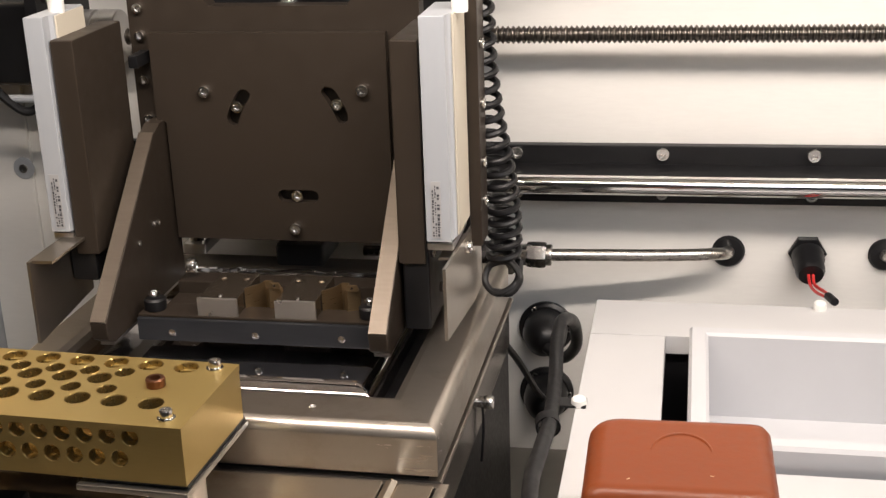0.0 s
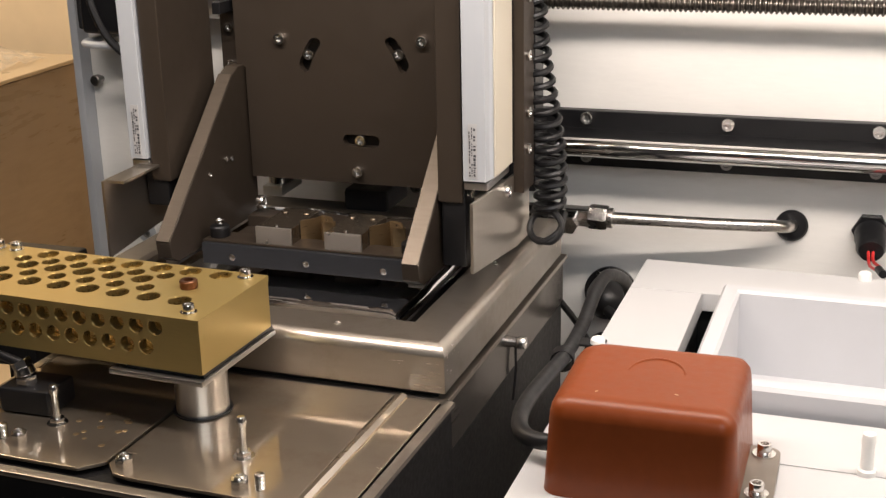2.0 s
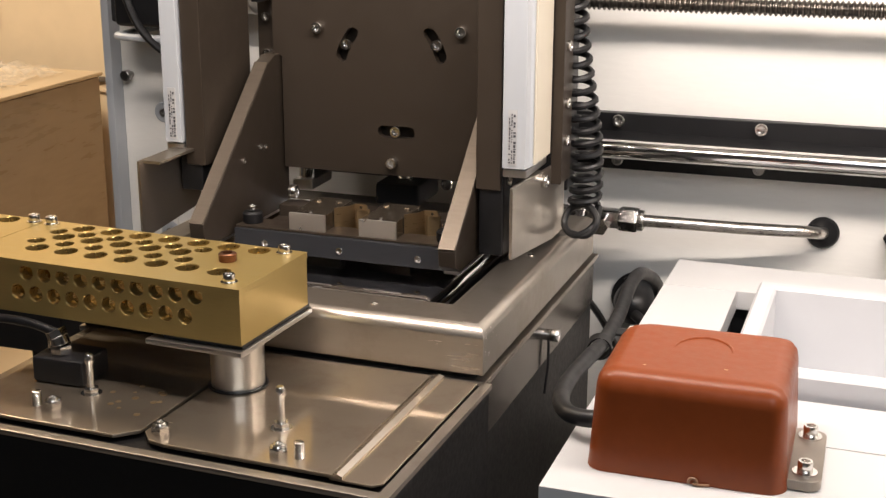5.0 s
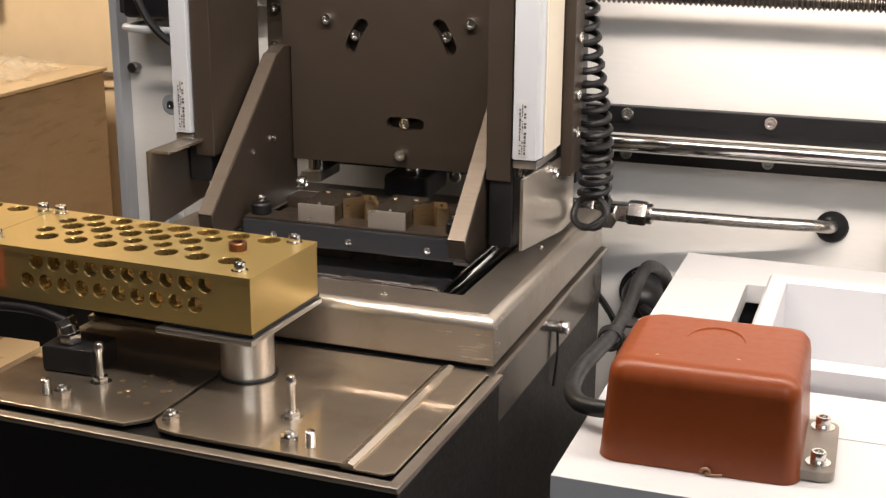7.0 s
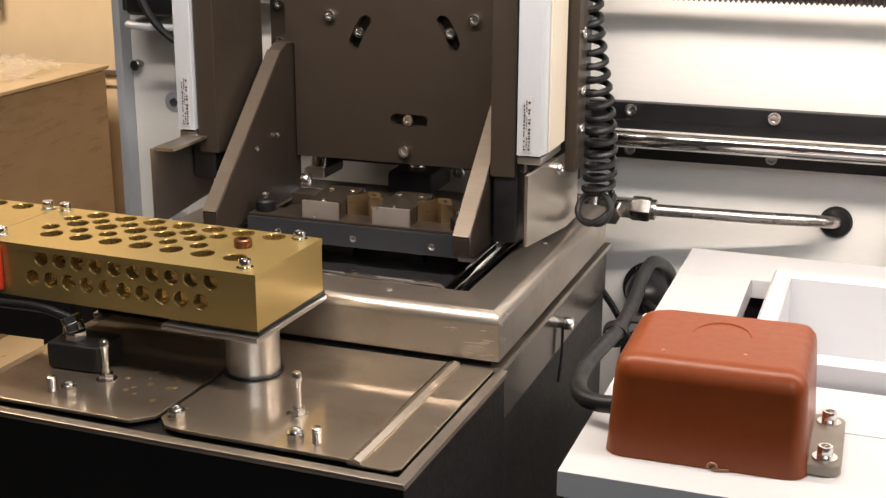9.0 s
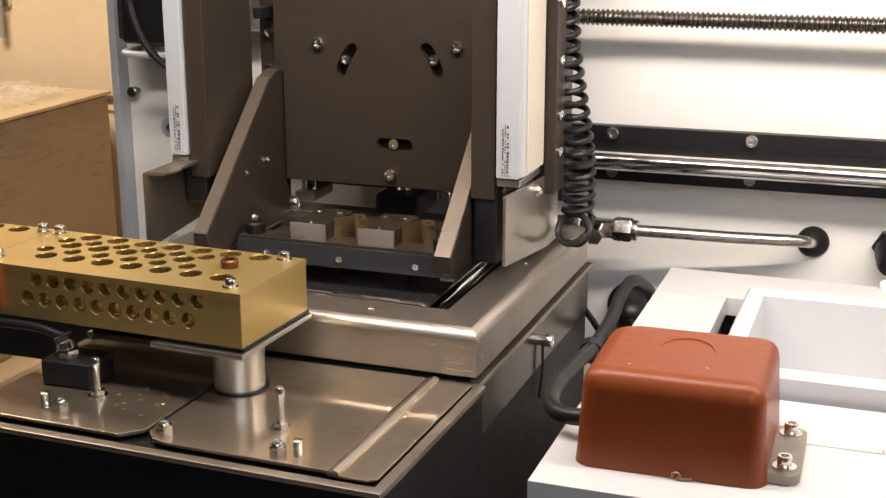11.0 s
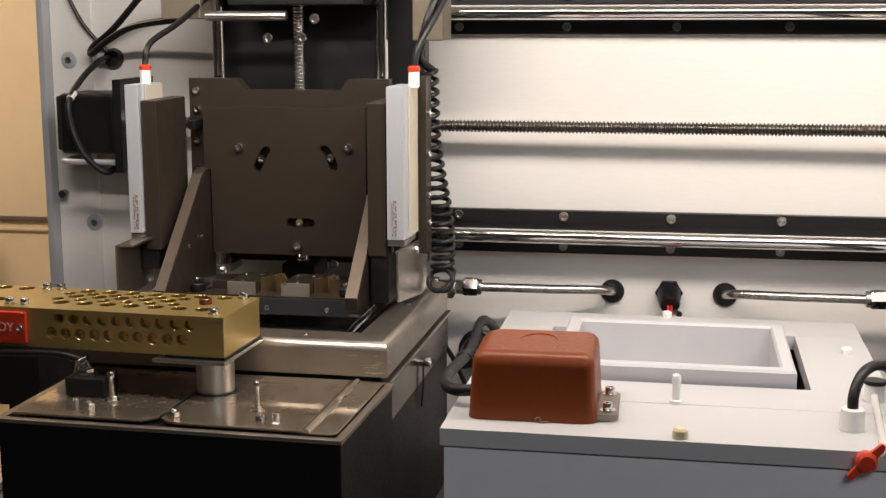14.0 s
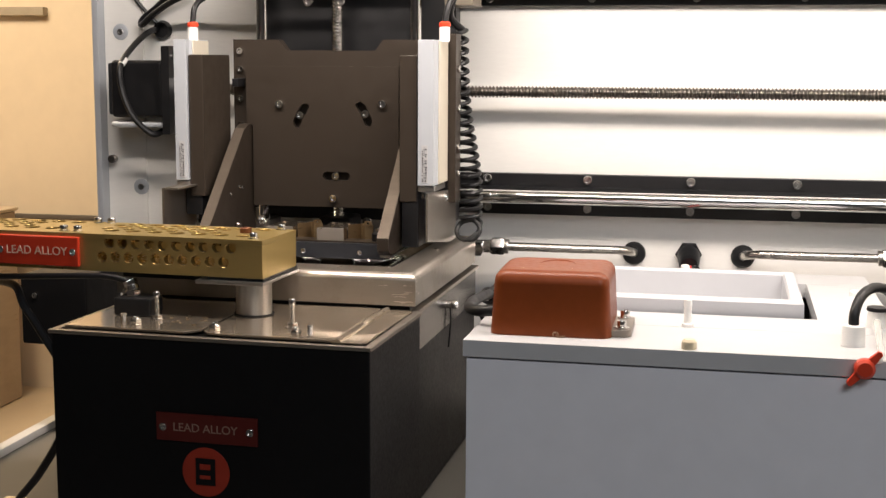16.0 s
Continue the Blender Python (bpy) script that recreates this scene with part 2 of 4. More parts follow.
def curve_points(points, steps=8):
    pts = [Vector(p) for p in points]
    pts = [2 * pts[0] - pts[1]] + pts + [2 * pts[-1] - pts[-2]]
    out = []
    for a, b, c, d in zip(pts, pts[1:], pts[2:], pts[3:]):
        for k in range(steps):
            t = k / steps
            out.append(0.5 * (2 * b + (c - a) * t + (2 * a - 5 * b + 4 * c - d) * t * t + (3 * b - a - 3 * c + d) * t ** 3))
    return out + [pts[-2]]


def hose(points, r, seg=12, steps=8, smooth=True, bm=None):
    """A tube swept along a smooth line."""
    pts = curve_points(points, steps) if smooth else [Vector(p) for p in points]
    b = bmesh.new()
    side, rings = None, []
    for k, p in enumerate(pts):
        d = (pts[min(k + 1, len(pts) - 1)] - pts[max(k - 1, 0)]).normalized()
        side = (side - d * side.dot(d)).normalized() if side else d.orthogonal().normalized()
        up = d.cross(side)
        rings.append([b.verts.new(p + r * (side * math.cos(2 * math.pi * j / seg) + up * math.sin(2 * math.pi * j / seg))) for j in range(seg)])
    for a, c in zip(rings, rings[1:]):
        for j in range(seg):
            b.faces.new((a[j], a[(j + 1) % seg], c[(j + 1) % seg], c[j]))
    b.faces.new(rings[0][::-1])
    b.faces.new(rings[-1])
    return join(bm, b)


def prism(profile, axis, a, c, bevel=0.0, bm=None):
    """A flat outline pushed along an axis from a to c. axis x: (y, z) pairs; y: (x, z); z: (x, y)."""
    b = bmesh.new()
    put = {"x": lambda u, v, w: (w, u, v), "y": lambda u, v, w: (u, w, v), "z": lambda u, v, w: (u, v, w)}[axis]
    low, high = ([b.verts.new(put(u, v, w)) for u, v in profile] for w in (a, c))
    b.faces.new(low[::-1])
    b.faces.new(high)
    for k in range(len(profile)):
        q = (k + 1) % len(profile)
        b.faces.new((low[k], low[q], high[q], high[k]))
    if bevel:
        bmesh.ops.bevel(b, geom=list(b.edges), offset=bevel, segments=2, affect="EDGES", profile=0.5)
    return join(bm, b)


def circle(cx, cy, r, seg=24):
    return [(cx + r * math.cos(2 * math.pi * k / seg), cy + r * math.sin(2 * math.pi * k / seg)) for k in range(seg)]


def slot(cx, cy, length, r, angle, bend=0.0, seg=10):
    """A stadium outline; bend bows it."""
    out = []
    c, s = math.cos(radians(angle)), math.sin(radians(angle))
    h = length / 2 - r
    raw = [(h + r * math.cos(a), r * math.sin(a)) for a in np.linspace(-math.pi / 2, math.pi / 2, seg)]
    raw += [(u, r) for u in np.linspace(h, -h, 7)[1:-1]]
    raw += [(-h - r * math.cos(a), -r * math.sin(a)) for a in np.linspace(-math.pi / 2, math.pi / 2, seg)]
    raw += [(u, -r) for u in np.linspace(-h, h, 7)[1:-1]]
    for u, v in raw:
        v += bend * (1 - (2 * u / length) ** 2)
        out.append((cx + u * c - v * s, cy + u * s + v * c))
    return out


def drilled(outline, holes, axis, a, c, bm=None):
    """A plate with openings right through it, between a and c along an axis."""
    b = bmesh.new()
    put = {"x": lambda u, v, w: (w, u, v), "y": lambda u, v, w: (u, w, v), "z": lambda u, v, w: (u, v, w)}[axis]
    edges = []
    for loop in [outline, *holes]:
        vs = [b.verts.new(put(u, v, a)) for u, v in loop]
        edges += [b.edges.new((vs[k], vs[(k + 1) % len(vs)])) for k in range(len(vs))]
    bmesh.ops.triangle_fill(b, edges=edges, use_beauty=True)
    done = bmesh.ops.extrude_face_region(b, geom=list(b.faces))
    shift = Vector(put(0, 0, c - a))
    bmesh.ops.translate(b, verts=[v for v in done["geom"] if isinstance(v, bmesh.types.BMVert)], vec=shift)
    return join(bm, b)


def rect(x0, x1, y0, y1):
    return [(x0, y0), (x1, y0), (x1, y1), (x0, y1)]


def screw_bm(r, h):
    """A socket-head cap screw, standing on z = 0, with its hexagon socket."""
    b = lathe([(r * 0.92, -0.001), (r, 0), (r, h * 0.85), (r * 0.90, h), (r * 0.60, h), (r * 0.55, h * 0.9), (r * 0.52, h * 0.15), (0, h * 0.12)], seg=18)
    return b


SCREW_MESH = {}


def screw(parent, at, axis=(0, 0, 1), r=0.0045, h=0.004, name="screw", material=None):
    material = material or SCREW
    key = (round(r, 5), round(h, 5), material.name)
    if key not in SCREW_MESH:
        SCREW_MESH[key] = finish(screw_bm(r, h), "screw", material)
    ob = new(name, SCREW_MESH[key])
    ob.parent = parent
    top = root_of(parent)
    if parent == top and top.type == "EMPTY" and not top.get("own"):
        ob.matrix_parent_inverse = top.matrix_basis.inverted()
    ob.matrix_basis = Matrix.Translation(at) @ aim(axis)
    return ob


def hexa(at, axis, r, h, bm=None):
    e = h * 0.12
    return lathe([(0, 0), (r * 0.93, 0), (r, e), (r, h - e), (r * 0.93, h), (0, h)], at, axis, 6, bm)


def thread(p, q, r, pitch, seg=14, depth=0.16):
    d = (Vector(q) - Vector(p)).length
    profile = [(0, 0)]
    k = 0
    while k * pitch < d - pitch:
        z = k * pitch
        profile += [(r * (1 - depth), z), (r, z + pitch * 0.35), (r, z + pitch * 0.55), (r * (1 - depth), z + pitch * 0.9)]
        k += 1
    return lathe(profile + [(0, d)], p, Vector(q) - Vector(p), seg)


def text_part(words, size, parent, m, material, name="lettering"):
    data = bpy.data.curves.new(name, "FONT")
    data.body, data.size, data.align_x, data.align_y, data.extrude = words, size, "CENTER", "CENTER", 0.0003
    tmp = bpy.data.objects.new("tmp", data)
    me = bpy.data.meshes.new_from_object(tmp)
    bpy.data.objects.remove(tmp)
    me.name = name
    me.materials.clear()
    me.materials.append(material)
    me.transform(m)
    return part(name, me, material, parent)


# ---- setting ----
WY = 0.015
solo("wall_back", box(-0.765, 1.15, WY, WY + 0.03, 0.55, 1.98), WALL, "satin white painted steel back panel of the machine", "wall", "structure")
post = thing("trim_1", "silver aluminium edge profile at the end of the back panel", "trim", (-0.772, 0.0, 0.55), kind="structure")
part("profile", box(-0.776, -0.765, -0.012, 0.045, 0.55, 1.98, 0.002), ALU_WHITE, post)
part("gasket", box(-0.779, -0.776, 0.005, 0.03, 0.55, 1.98, 0.001), BLACK, post)
fold = box(-0.765, -0.700, WY - 0.006, WY, 0.9, 1.98, 0.002)
solo("trim_2", fold, WALL, "folded white steel strip along the panel end", "trim", "structure")
solo("wall_right", box(1.15, 1.18, -0.9, WY + 0.03, 0.0, 1.98), WALL, "white painted steel side panel", "wall", "structure")
solo("ceiling_1", box(-0.78, 1.18, -0.62, 0.045, 1.98, 2.01), WALL, "white painted steel machine roof", "ceiling", "structure")
solo("deck", box(-0.76, 1.15, -0.66, WY, 0.76, 0.80, 0.002), DECK, "grey machine bed under the tanks, darkened for shade", "deck", "structure")
solo("trim_3", box(-0.752, -0.734, -0.66, WY - 0.001, 0.8002, 0.812, 0.002), WALL, "white steel lip along the end of the machine bed", "trim", "structure")
solo("machine_base", box(-0.76, 1.15, -0.66, WY, 0.0, 0.755), WALL, "white steel machine cabinet under the bed", "machine base", "structure")
solo("floor", box(-4.2, 3.2, -4.2, 1.6, -0.05, 0.0), FLOORM, "grey vinyl workshop floor", "floor", "structure")
solo("office_floor", box(-4.2, -0.84, -0.10, 1.6, 0.0, 0.348), mat("cream_office_floor", (0.62, 0.50, 0.34), 0.35, 0, 0.06, 12, spots=0.08), "raised cream vinyl office floor", "floor", "structure")
solo("wall_north", box(-4.2, 3.2, 1.6, 1.7, 0, 2.8), CREAM, "cream painted office wall", "wall", "structure")
solo("wall_west", box(-4.3, -4.2, -4.2, 1.7, 0, 2.8), ROOMW, "unseen grey wall holding down bounced light", "wall", "structure")
solo("wall_east", box(3.2, 3.3, -4.2, 1.7, 0, 2.8), ROOMW, "unseen grey wall holding down bounced light", "wall", "structure")
solo("wall_south", box(-4.3, 3.3, -4.3, -4.2, 0, 2.8), ROOMW, "unseen grey wall holding down bounced light", "wall", "structure")
solo("ceiling", box(-4.3, 3.3, -4.3, 1.7, 2.8, 2.9), CEIL, "unseen grey ceiling holding down bounced light", "ceiling", "structure")

# ---- office seen past the panel ----
cab = thing("cabinet", "tan laminate cabinet with a pale worktop by the office wall", "cabinet", (-2.1, 0.8, 0.35))
part("body", box(-2.75, -1.757, 0.292, 1.473, 0.35, 0.896, 0.004), TAN, cab)
part("top", box(-2.77, -1.75, 0.285, 1.48, 0.898, 0.908, 0.003), mat("pale_worktop", (0.60, 0.48, 0.33), 0.35, 0, 0.08, 16), cab, "pale tan worktop")
conduit = thing("wall_trim", "dark grey strip along the cream office wall", "trim rail", (-1.75, 1.6, 0.86), kind="structure")
part("strip", box(-2.6, -1.2, 1.588, 1.6, 0.860, 0.874, 0.003), mat("grey_strip", (0.12, 0.10, 0.08), 0.5), conduit)
part("lower_strip", box(-2.6, -1.2, 1.590, 1.6, 0.832, 0.840, 0.003), mat("pale_strip", (0.62, 0.50, 0.36), 0.5), conduit)
pipe = thing("wall_conduit", "grey metal conduit fixed to the office wall", "conduit", (-2.12, 1.58, 1.0))
part("pipe", rod((-2.14, 1.57, 1.02), (-2.14, 1.57, 2.2), 0.011), mat("grey_pipe", (0.30, 0.29, 0.27), 0.4), pipe)
part("bracket", box(-2.16, -2.12, 1.585, 1.6, 1.10, 1.12, 0.002), ALU, pipe)
shelf = thing("wall_rail", "grey horizontal rail on the office wall", "rail", (-1.76, 1.58, 1.46))
part("rail", box(-2.2, -1.70, 1.57, 1.6, 1.45, 1.475, 0.003), mat("rail_grey", (0.36, 0.30, 0.22), 0.45), shelf)


def film_sheet():
    """Crumpled clear packing film lying on the worktop."""
    b = bmesh.new()
    nx, ny = 26, 20
    grid = []
    for j in range(ny):
        row = []
        for i in range(nx):
            u, v = i / (nx - 1) - 0.5, j / (ny - 1) - 0.5
            p = Vector((u * 0.42, v * 0.42, 0))
            edge = max(0.0, 1 - (2 * u) ** 4) * max(0.0, 1 - (2 * v) ** 4)
            z = abs(noise.noise(p * 14)) * 0.09 * edge + abs(noise.noise(p * 34 + Vector((3, 1, 0)))) * 0.03 + 0.003
            row.append(b.verts.new((p.x + 0.012 * noise.noise(p * 30), p.y, z)))
        grid.append(row)
    for j in range(ny - 1):
        for i in range(nx - 1):
            b.faces.new((grid[j][i], grid[j][i + 1], grid[j + 1][i + 1], grid[j + 1][i]))
    bmesh.ops.solidify(b, geom=list(b.faces), thickness=0.0004)
    b.transform(pose(-2.02, 1.19, 0.909))
    return b


solo("packing_film", film_sheet(), FILM, "crumpled clear plastic film lying on the worktop", "plastic film", smooth=0)


# ---- rails on the back panel ----
def linear_rail(name, z, x0, shaft_x0, up):
    """A supported shaft: black base bar with two rows of screws, a web, and the polished shaft."""
    r = thing(name, "polished steel guide shaft on a black rail along the panel", "linear rail", (0.2, WY, z), group="guide rails")
    part("base_bar", box(x0, 1.14, 0.003, WY, z - 0.030, z + 0.0315, 0.0015), BLACK, r, "black anodised support bar")
    part("web", prism([(0.003, z - 0.012), (-0.022, z - 0.005), (-0.022, z + 0.005), (0.003, z + 0.012)], "x", x0, 1.14), BLACK, r)
    part("shaft", rod((shaft_x0, -0.034, z), (1.14, -0.034, z), 0.0102, 0.001, 28), CHROME, r, "polished steel shaft")
    k = 0
    for i in range(-4, 8):
        x = 0.15 * i
        if x > x0 + 0.01:
            screw(r, (x, 0.003, z + 0.0235), (0, -1, 0), 0.0068, 0.006)
            screw(r, (x, 0.003, z - 0.0195), (0, -1, 0), 0.0062, 0.003, material=DULLSCREW)
    return r


linear_rail("lower_guide_rail", 1.128, -0.605, -0.626, True)
linear_rail("upper_guide_rail", 1.436, -0.42, -0.44, False)
ls = thing("horizontal_lead_screw", "threaded steel lead screw running along the back panel", "lead screw", (0.3, -0.03, 1.281))
part("thread", thread((-0.55, -0.035, 1.281), (1.12, -0.035, 1.281), 0.0088, 0.0052, 12, 0.28), mat("oiled_thread", (0.19, 0.17, 0.15), 0.34, 1, 0.2, 90), ls)

# panel fittings
for x in (0.070, 0.228):
    g = thing("pipe_grommet", "black rubber grommet round a pipe in the panel", "grommet", (x, WY, 1.046), group="pipe grommets")
    part("ring", lathe([(0.0, 0), (0.0168, 0), (0.0172, 0.003), (0.0150, 0.006), (0.0075, 0.0065), (0, 0.0065)], (x, WY, 1.0435), (0, -1, 0), 28), RUBBER, g)


def supply_pipe(name, x_wall, x_end, label):
    """A bent stainless pipe out of the panel, with a compression nut at its end."""
    p = thing(name, label, "pipe", (x_wall, WY, 1.046), group="supply pipes")
    s = 1 if x_end > x_wall else -1
    pts = [(x_wall, WY, 1.0435), (x_wall + s * 0.001, 0.002, 1.0455), (x_wall + s * 0.007, -0.012, 1.0492), (x_wall + s * 0.018, -0.020, 1.0515), (x_wall + s * 0.034, -0.026, 1.0525)]
    pts += [(x_wall + (x_end - x_wall) * f, -0.024 - 0.022 * f, 1.0515 + 0.004 * f) for f in (0.4, 0.6, 0.8, 1.0)]
    part("tube", hose(pts, 0.0064, 16), PIPE, p)
    d = (s, 0, 0.03)
    part("compression_nut", hexa((x_end - s * 0.012, -0.046, 1.0555), d, 0.0135, 0.020), mat("nut_" + name, (0.22, 0.21, 0.20), 0.25, 1, 0.2, 90), p, "dark steel compression nut")
    part("collar", lathe([(0, 0), (0.0105, 0), (0.0112, 0.002), (0.0105, 0.007), (0, 0.007)], (x_end - s * 0.018, -0.046, 1.0555), d), PIPE, p)
    steel = mat("nut2_" + name, (0.16, 0.15, 0.145), 0.25, 1, 0.2, 90)
    part("tee_body", box(min(x_end, x_end + s * 0.046) + 0.002, max(x_end, x_end + s * 0.046) - 0.002, -0.0555, -0.0365, 1.0460, 1.0650, 0.003), SCREW, p, "bright steel tee fitting")
    part("tee_branch", hexa((x_end + s * 0.024, -0.055, 1.0555), (0, -1, -0.12), 0.0105, 0.022), SCREW, p)
    part("second_nut", hexa((x_end + s * 0.044, -0.046, 1.056), d, 0.0130, 0.018), steel, p)
    part("third_nut", hexa((x_end + s * 0.064, -0.046, 1.056), d, 0.0105, 0.012), steel, p)
    part("inlet_tube", rod((x_end + s * 0.07, -0.046, 1.056), (x_end + s * 0.18, -0.046, 1.056), 0.0055), steel, p)
    return p


supply_pipe("supply_pipe", 0.070, -0.128, "bent stainless supply pipe with steel compression fittings beside the pot")
supply_pipe("return_pipe", 0.228, 0.428, "bent stainless pipe with steel fittings leading to the next pot")

gl = thing("cable_gland", "black plastic cable gland with red wires in the panel", "cable gland", (0.152, WY, 1.046))
part("hex_flange", hexa((0.152, WY, 1.048), (0, -1, 0), 0.0195, 0.008), RUBBER, gl)
part("body", lathe([(0, 0), (0.0165, 0), (0.0165, 0.010), (0.0150, 0.013), (0.0150, 0.026), (0.0125, 0.032), (0.006, 0.032), (0, 0.030)], (0.152, WY - 0.008, 1.047), (0.05, -1, -0.35), 24), RUBBER, gl)
for dx in (-0.002, 0.0025):
    part("wire", hose([(0.153 + dx, -0.022, 1.036), (0.154 + dx, -0.034, 1.030), (0.158 + dx * 2, -0.070, 1.036), (0.162, -0.115, 1.047)], 0.0016, 8), REDWIRE, gl, "red insulated wire")
part("sleeve", hose([(0.161, -0.105, 1.046), (0.165, -0.125, 1.048)], 0.004, 10), RUBBER, gl)
gl.matrix_basis = Matrix.Translation((-0.002, 0, -0.004)) @ gl.matrix_basis

for z in (0.950, 0.872):
    d = thing("panel_socket", "round black cable entry on the panel between the tanks", "cable entry", (-0.122, WY, z), group="black cable entries")
    part("flange", lathe([(0, 0), (0.030, 0), (0.030, 0.004), (0.026, 0.007), (0, 0.007)], (-0.122, WY, z), (0, -1, 0), 28), RUBBER, d)
    part("dome", lathe([(0.024, 0.006), (0.024, 0.022), (0.020, 0.036), (0.011, 0.045), (0, 0.047)], (-0.122, WY, z), (0, -1, 0), 28), BLACK, d)
    for a in (0, 120, 240):
        screw(d, (-0.122 + 0.0255 * math.cos(radians(a)), WY - 0.006, z + 0.0255 * math.sin(radians(a))), (0, -1, 0), 0.003, 0.002)

for x, z in ((-0.709, 1.125), (-0.737, 1.368), (-0.709, 0.975)):
    rv = thing("panel_rivet", "small steel fastener in the white panel", "rivet", (x, WY, z), group="panel rivets")
    part("washer", lathe([(0, 0), (0.0122, 0), (0.0127, 0.001), (0.0105, 0.0022), (0, 0.0022)], (x, WY - 0.006, z), (0, -1, 0), 20), ALU_WHITE, rv)
    screw(rv, (x, WY - 0.008, z), (0, -1, 0), 0.005, 0.002, material=DULLSCREW)

pl = thing("spring_plunger", "small knurled steel plunger standing out of the white panel", "plunger", (-0.752, WY, 1.169))
part("collar", lathe([(0, 0), (0.0085, 0), (0.0088, 0.001), (0.0088, 0.004), (0, 0.004)], (-0.752, WY, 1.169), (0, -1, 0), 20), SCREW, pl)
part("stem", lathe([(0, 0.003), (0.0042, 0.003), (0.0042, 0.012), (0.0066, 0.013), (0.0066, 0.021), (0.0055, 0.022), (0, 0.022)], (-0.752, WY, 1.169), (0, -1, 0), 16), DULLSCREW, pl)

# ---- drive motor on the panel ----
mo = thing("drive_motor", "black stepper motor on a black bracket driving the lead screw", "motor", (-0.66, WY, 1.28))
part("housing", box(-0.716, -0.632, -0.078, 0.010, 1.238, 1.324, 0.006, 3), BLACK, mo)
part("end_cap", box(-0.722, -0.714, -0.074, 0.006, 1.242, 1.320, 0.003), mat("motor_cap", (0.03, 0.03, 0.032), 0.4, 0.4), mo)
part("front_flange", box(-0.634, -0.622, -0.082, 0.012, 1.234, 1.328, 0.004), BLACK, mo)
part("bracket", drilled(rect(-0.105, WY, 1.215, 1.345), [circle(-0.035, 1.281, 0.024)], "x", -0.622, -0.610), BLACK, mo, "black motor bracket plate")
for y, z in ((-0.072, 1.318), (-0.072, 1.244)):
    screw(mo, (-0.634, y, z), (-1, 0, 0), 0.0045, 0.005)
screw(mo, (-0.610, -0.088, 1.330), (1, 0, 0), 0.006, 0.005)
cp = thing("shaft_coupling", "silver aluminium clamp coupling on the motor shaft", "coupling", (-0.58, -0.035, 1.281))
part("hub", lathe([(0, 0), (0.027, 0), (0.028, 0.001), (0.028, 0.021), (0.026, 0.022), (0.026, 0.025), (0.028, 0.026), (0.028, 0.046), (0.027, 0.047), (0, 0.047)], (-0.602, -0.035, 1.281), (1, 0, 0), 32), ALU, cp)
part("clamp_bolt", box(-0.578, -0.566, -0.066, -0.058, 1.278, 1.288, 0.001), SCREW, cp)
st = thing("motor_cable_stay", "grey metal rod holding the motor cable", "cable stay", (-0.67, 0, 1.228))
part("rod", hose([(-0.712, 0.014, 1.228), (-0.714, -0.06, 1.228), (-0.700, -0.088, 1.228), (-0.625, -0.092, 1.228)], 0.0042, 10), ALU_WHITE, st)
mc = thing("motor_cable", "black motor cable looping from a grommet to the motor", "cable", (-0.676, WY, 1.371))
part("sheath", hose([(-0.672, 0.014, 1.372), (-0.676, -0.020, 1.368), (-0.690, -0.050, 1.345), (-0.694, -0.088, 1.315), (-0.690, -0.094, 1.280), (-0.675, -0.096, 1.245), (-0.655, -0.094, 1.222), (-0.640, -0.088, 1.214), (-0.63, -0.06, 1.226)], 0.0046, 10), RUBBER, mc)
part("band", hose([(-0.6925, -0.075, 1.325), (-0.694, -0.086, 1.317)], 0.0053, 10), PALE, mc, "pale cable band")
part("grommet", lathe([(0, 0), (0.0145, 0), (0.0150, 0.004), (0.012, 0.012), (0, 0.014)], (-0.668, WY, 1.371), (0, -1, 0), 22), RUBBER, mc)
c2 = thing("panel_cable", "thin black cable hanging down the panel to a grommet", "cable", (-0.72, WY, 1.45))
part("sheath", hose([(-0.745, 0.008, 1.55), (-0.735, 0.004, 1.475), (-0.712, 0.002, 1.425), (-0.685, 0.004, 1.392), (-0.668, 0.008, 1.374)], 0.0030, 8), RUBBER, c2)
c3 = thing("panel_cable", "black cable loop hanging from the carriage", "cable", (-0.66, -0.03, 1.42))
part("sheath", hose([(-0.54, -0.10, 1.50), (-0.60, -0.06, 1.452), (-0.655, -0.02, 1.412), (-0.690, -0.010, 1.388), (-0.688, -0.02, 1.378), (-0.655, -0.04, 1.397), (-0.60, -0.07, 1.418), (-0.52, -0.10, 1.428)], 0.0048, 10), RUBBER, c3)

# limit switch at the rail's end
sw = thing("limit_switch", "black limit switch with a lever under the rail end", "limit switch", (-0.59, -0.02, 1.09))
part("mount", box(-0.600, -0.560, -0.030, WY, 1.074, 1.100, 0.002), BLACK, sw)
part("body", box(-0.618, -0.560, -0.046, -0.022, 1.082, 1.104, 0.003), BLACK, sw)
part("lever", box(-0.650, -0.600, -0.050, -0.046, 1.083, 1.093, 0.001), BLACK, sw)
part("roller", lathe([(0, 0), (0.012, 0), (0.013, 0.001), (0.013, 0.009), (0.012, 0.010), (0, 0.010)], (-0.632, -0.042, 1.094), (0, -1, 0), 22), RUBBER, sw)
part("terminal", box(-0.605, -0.590, -0.050, -0.046, 1.084, 1.092, 0.001), SCREW, sw)

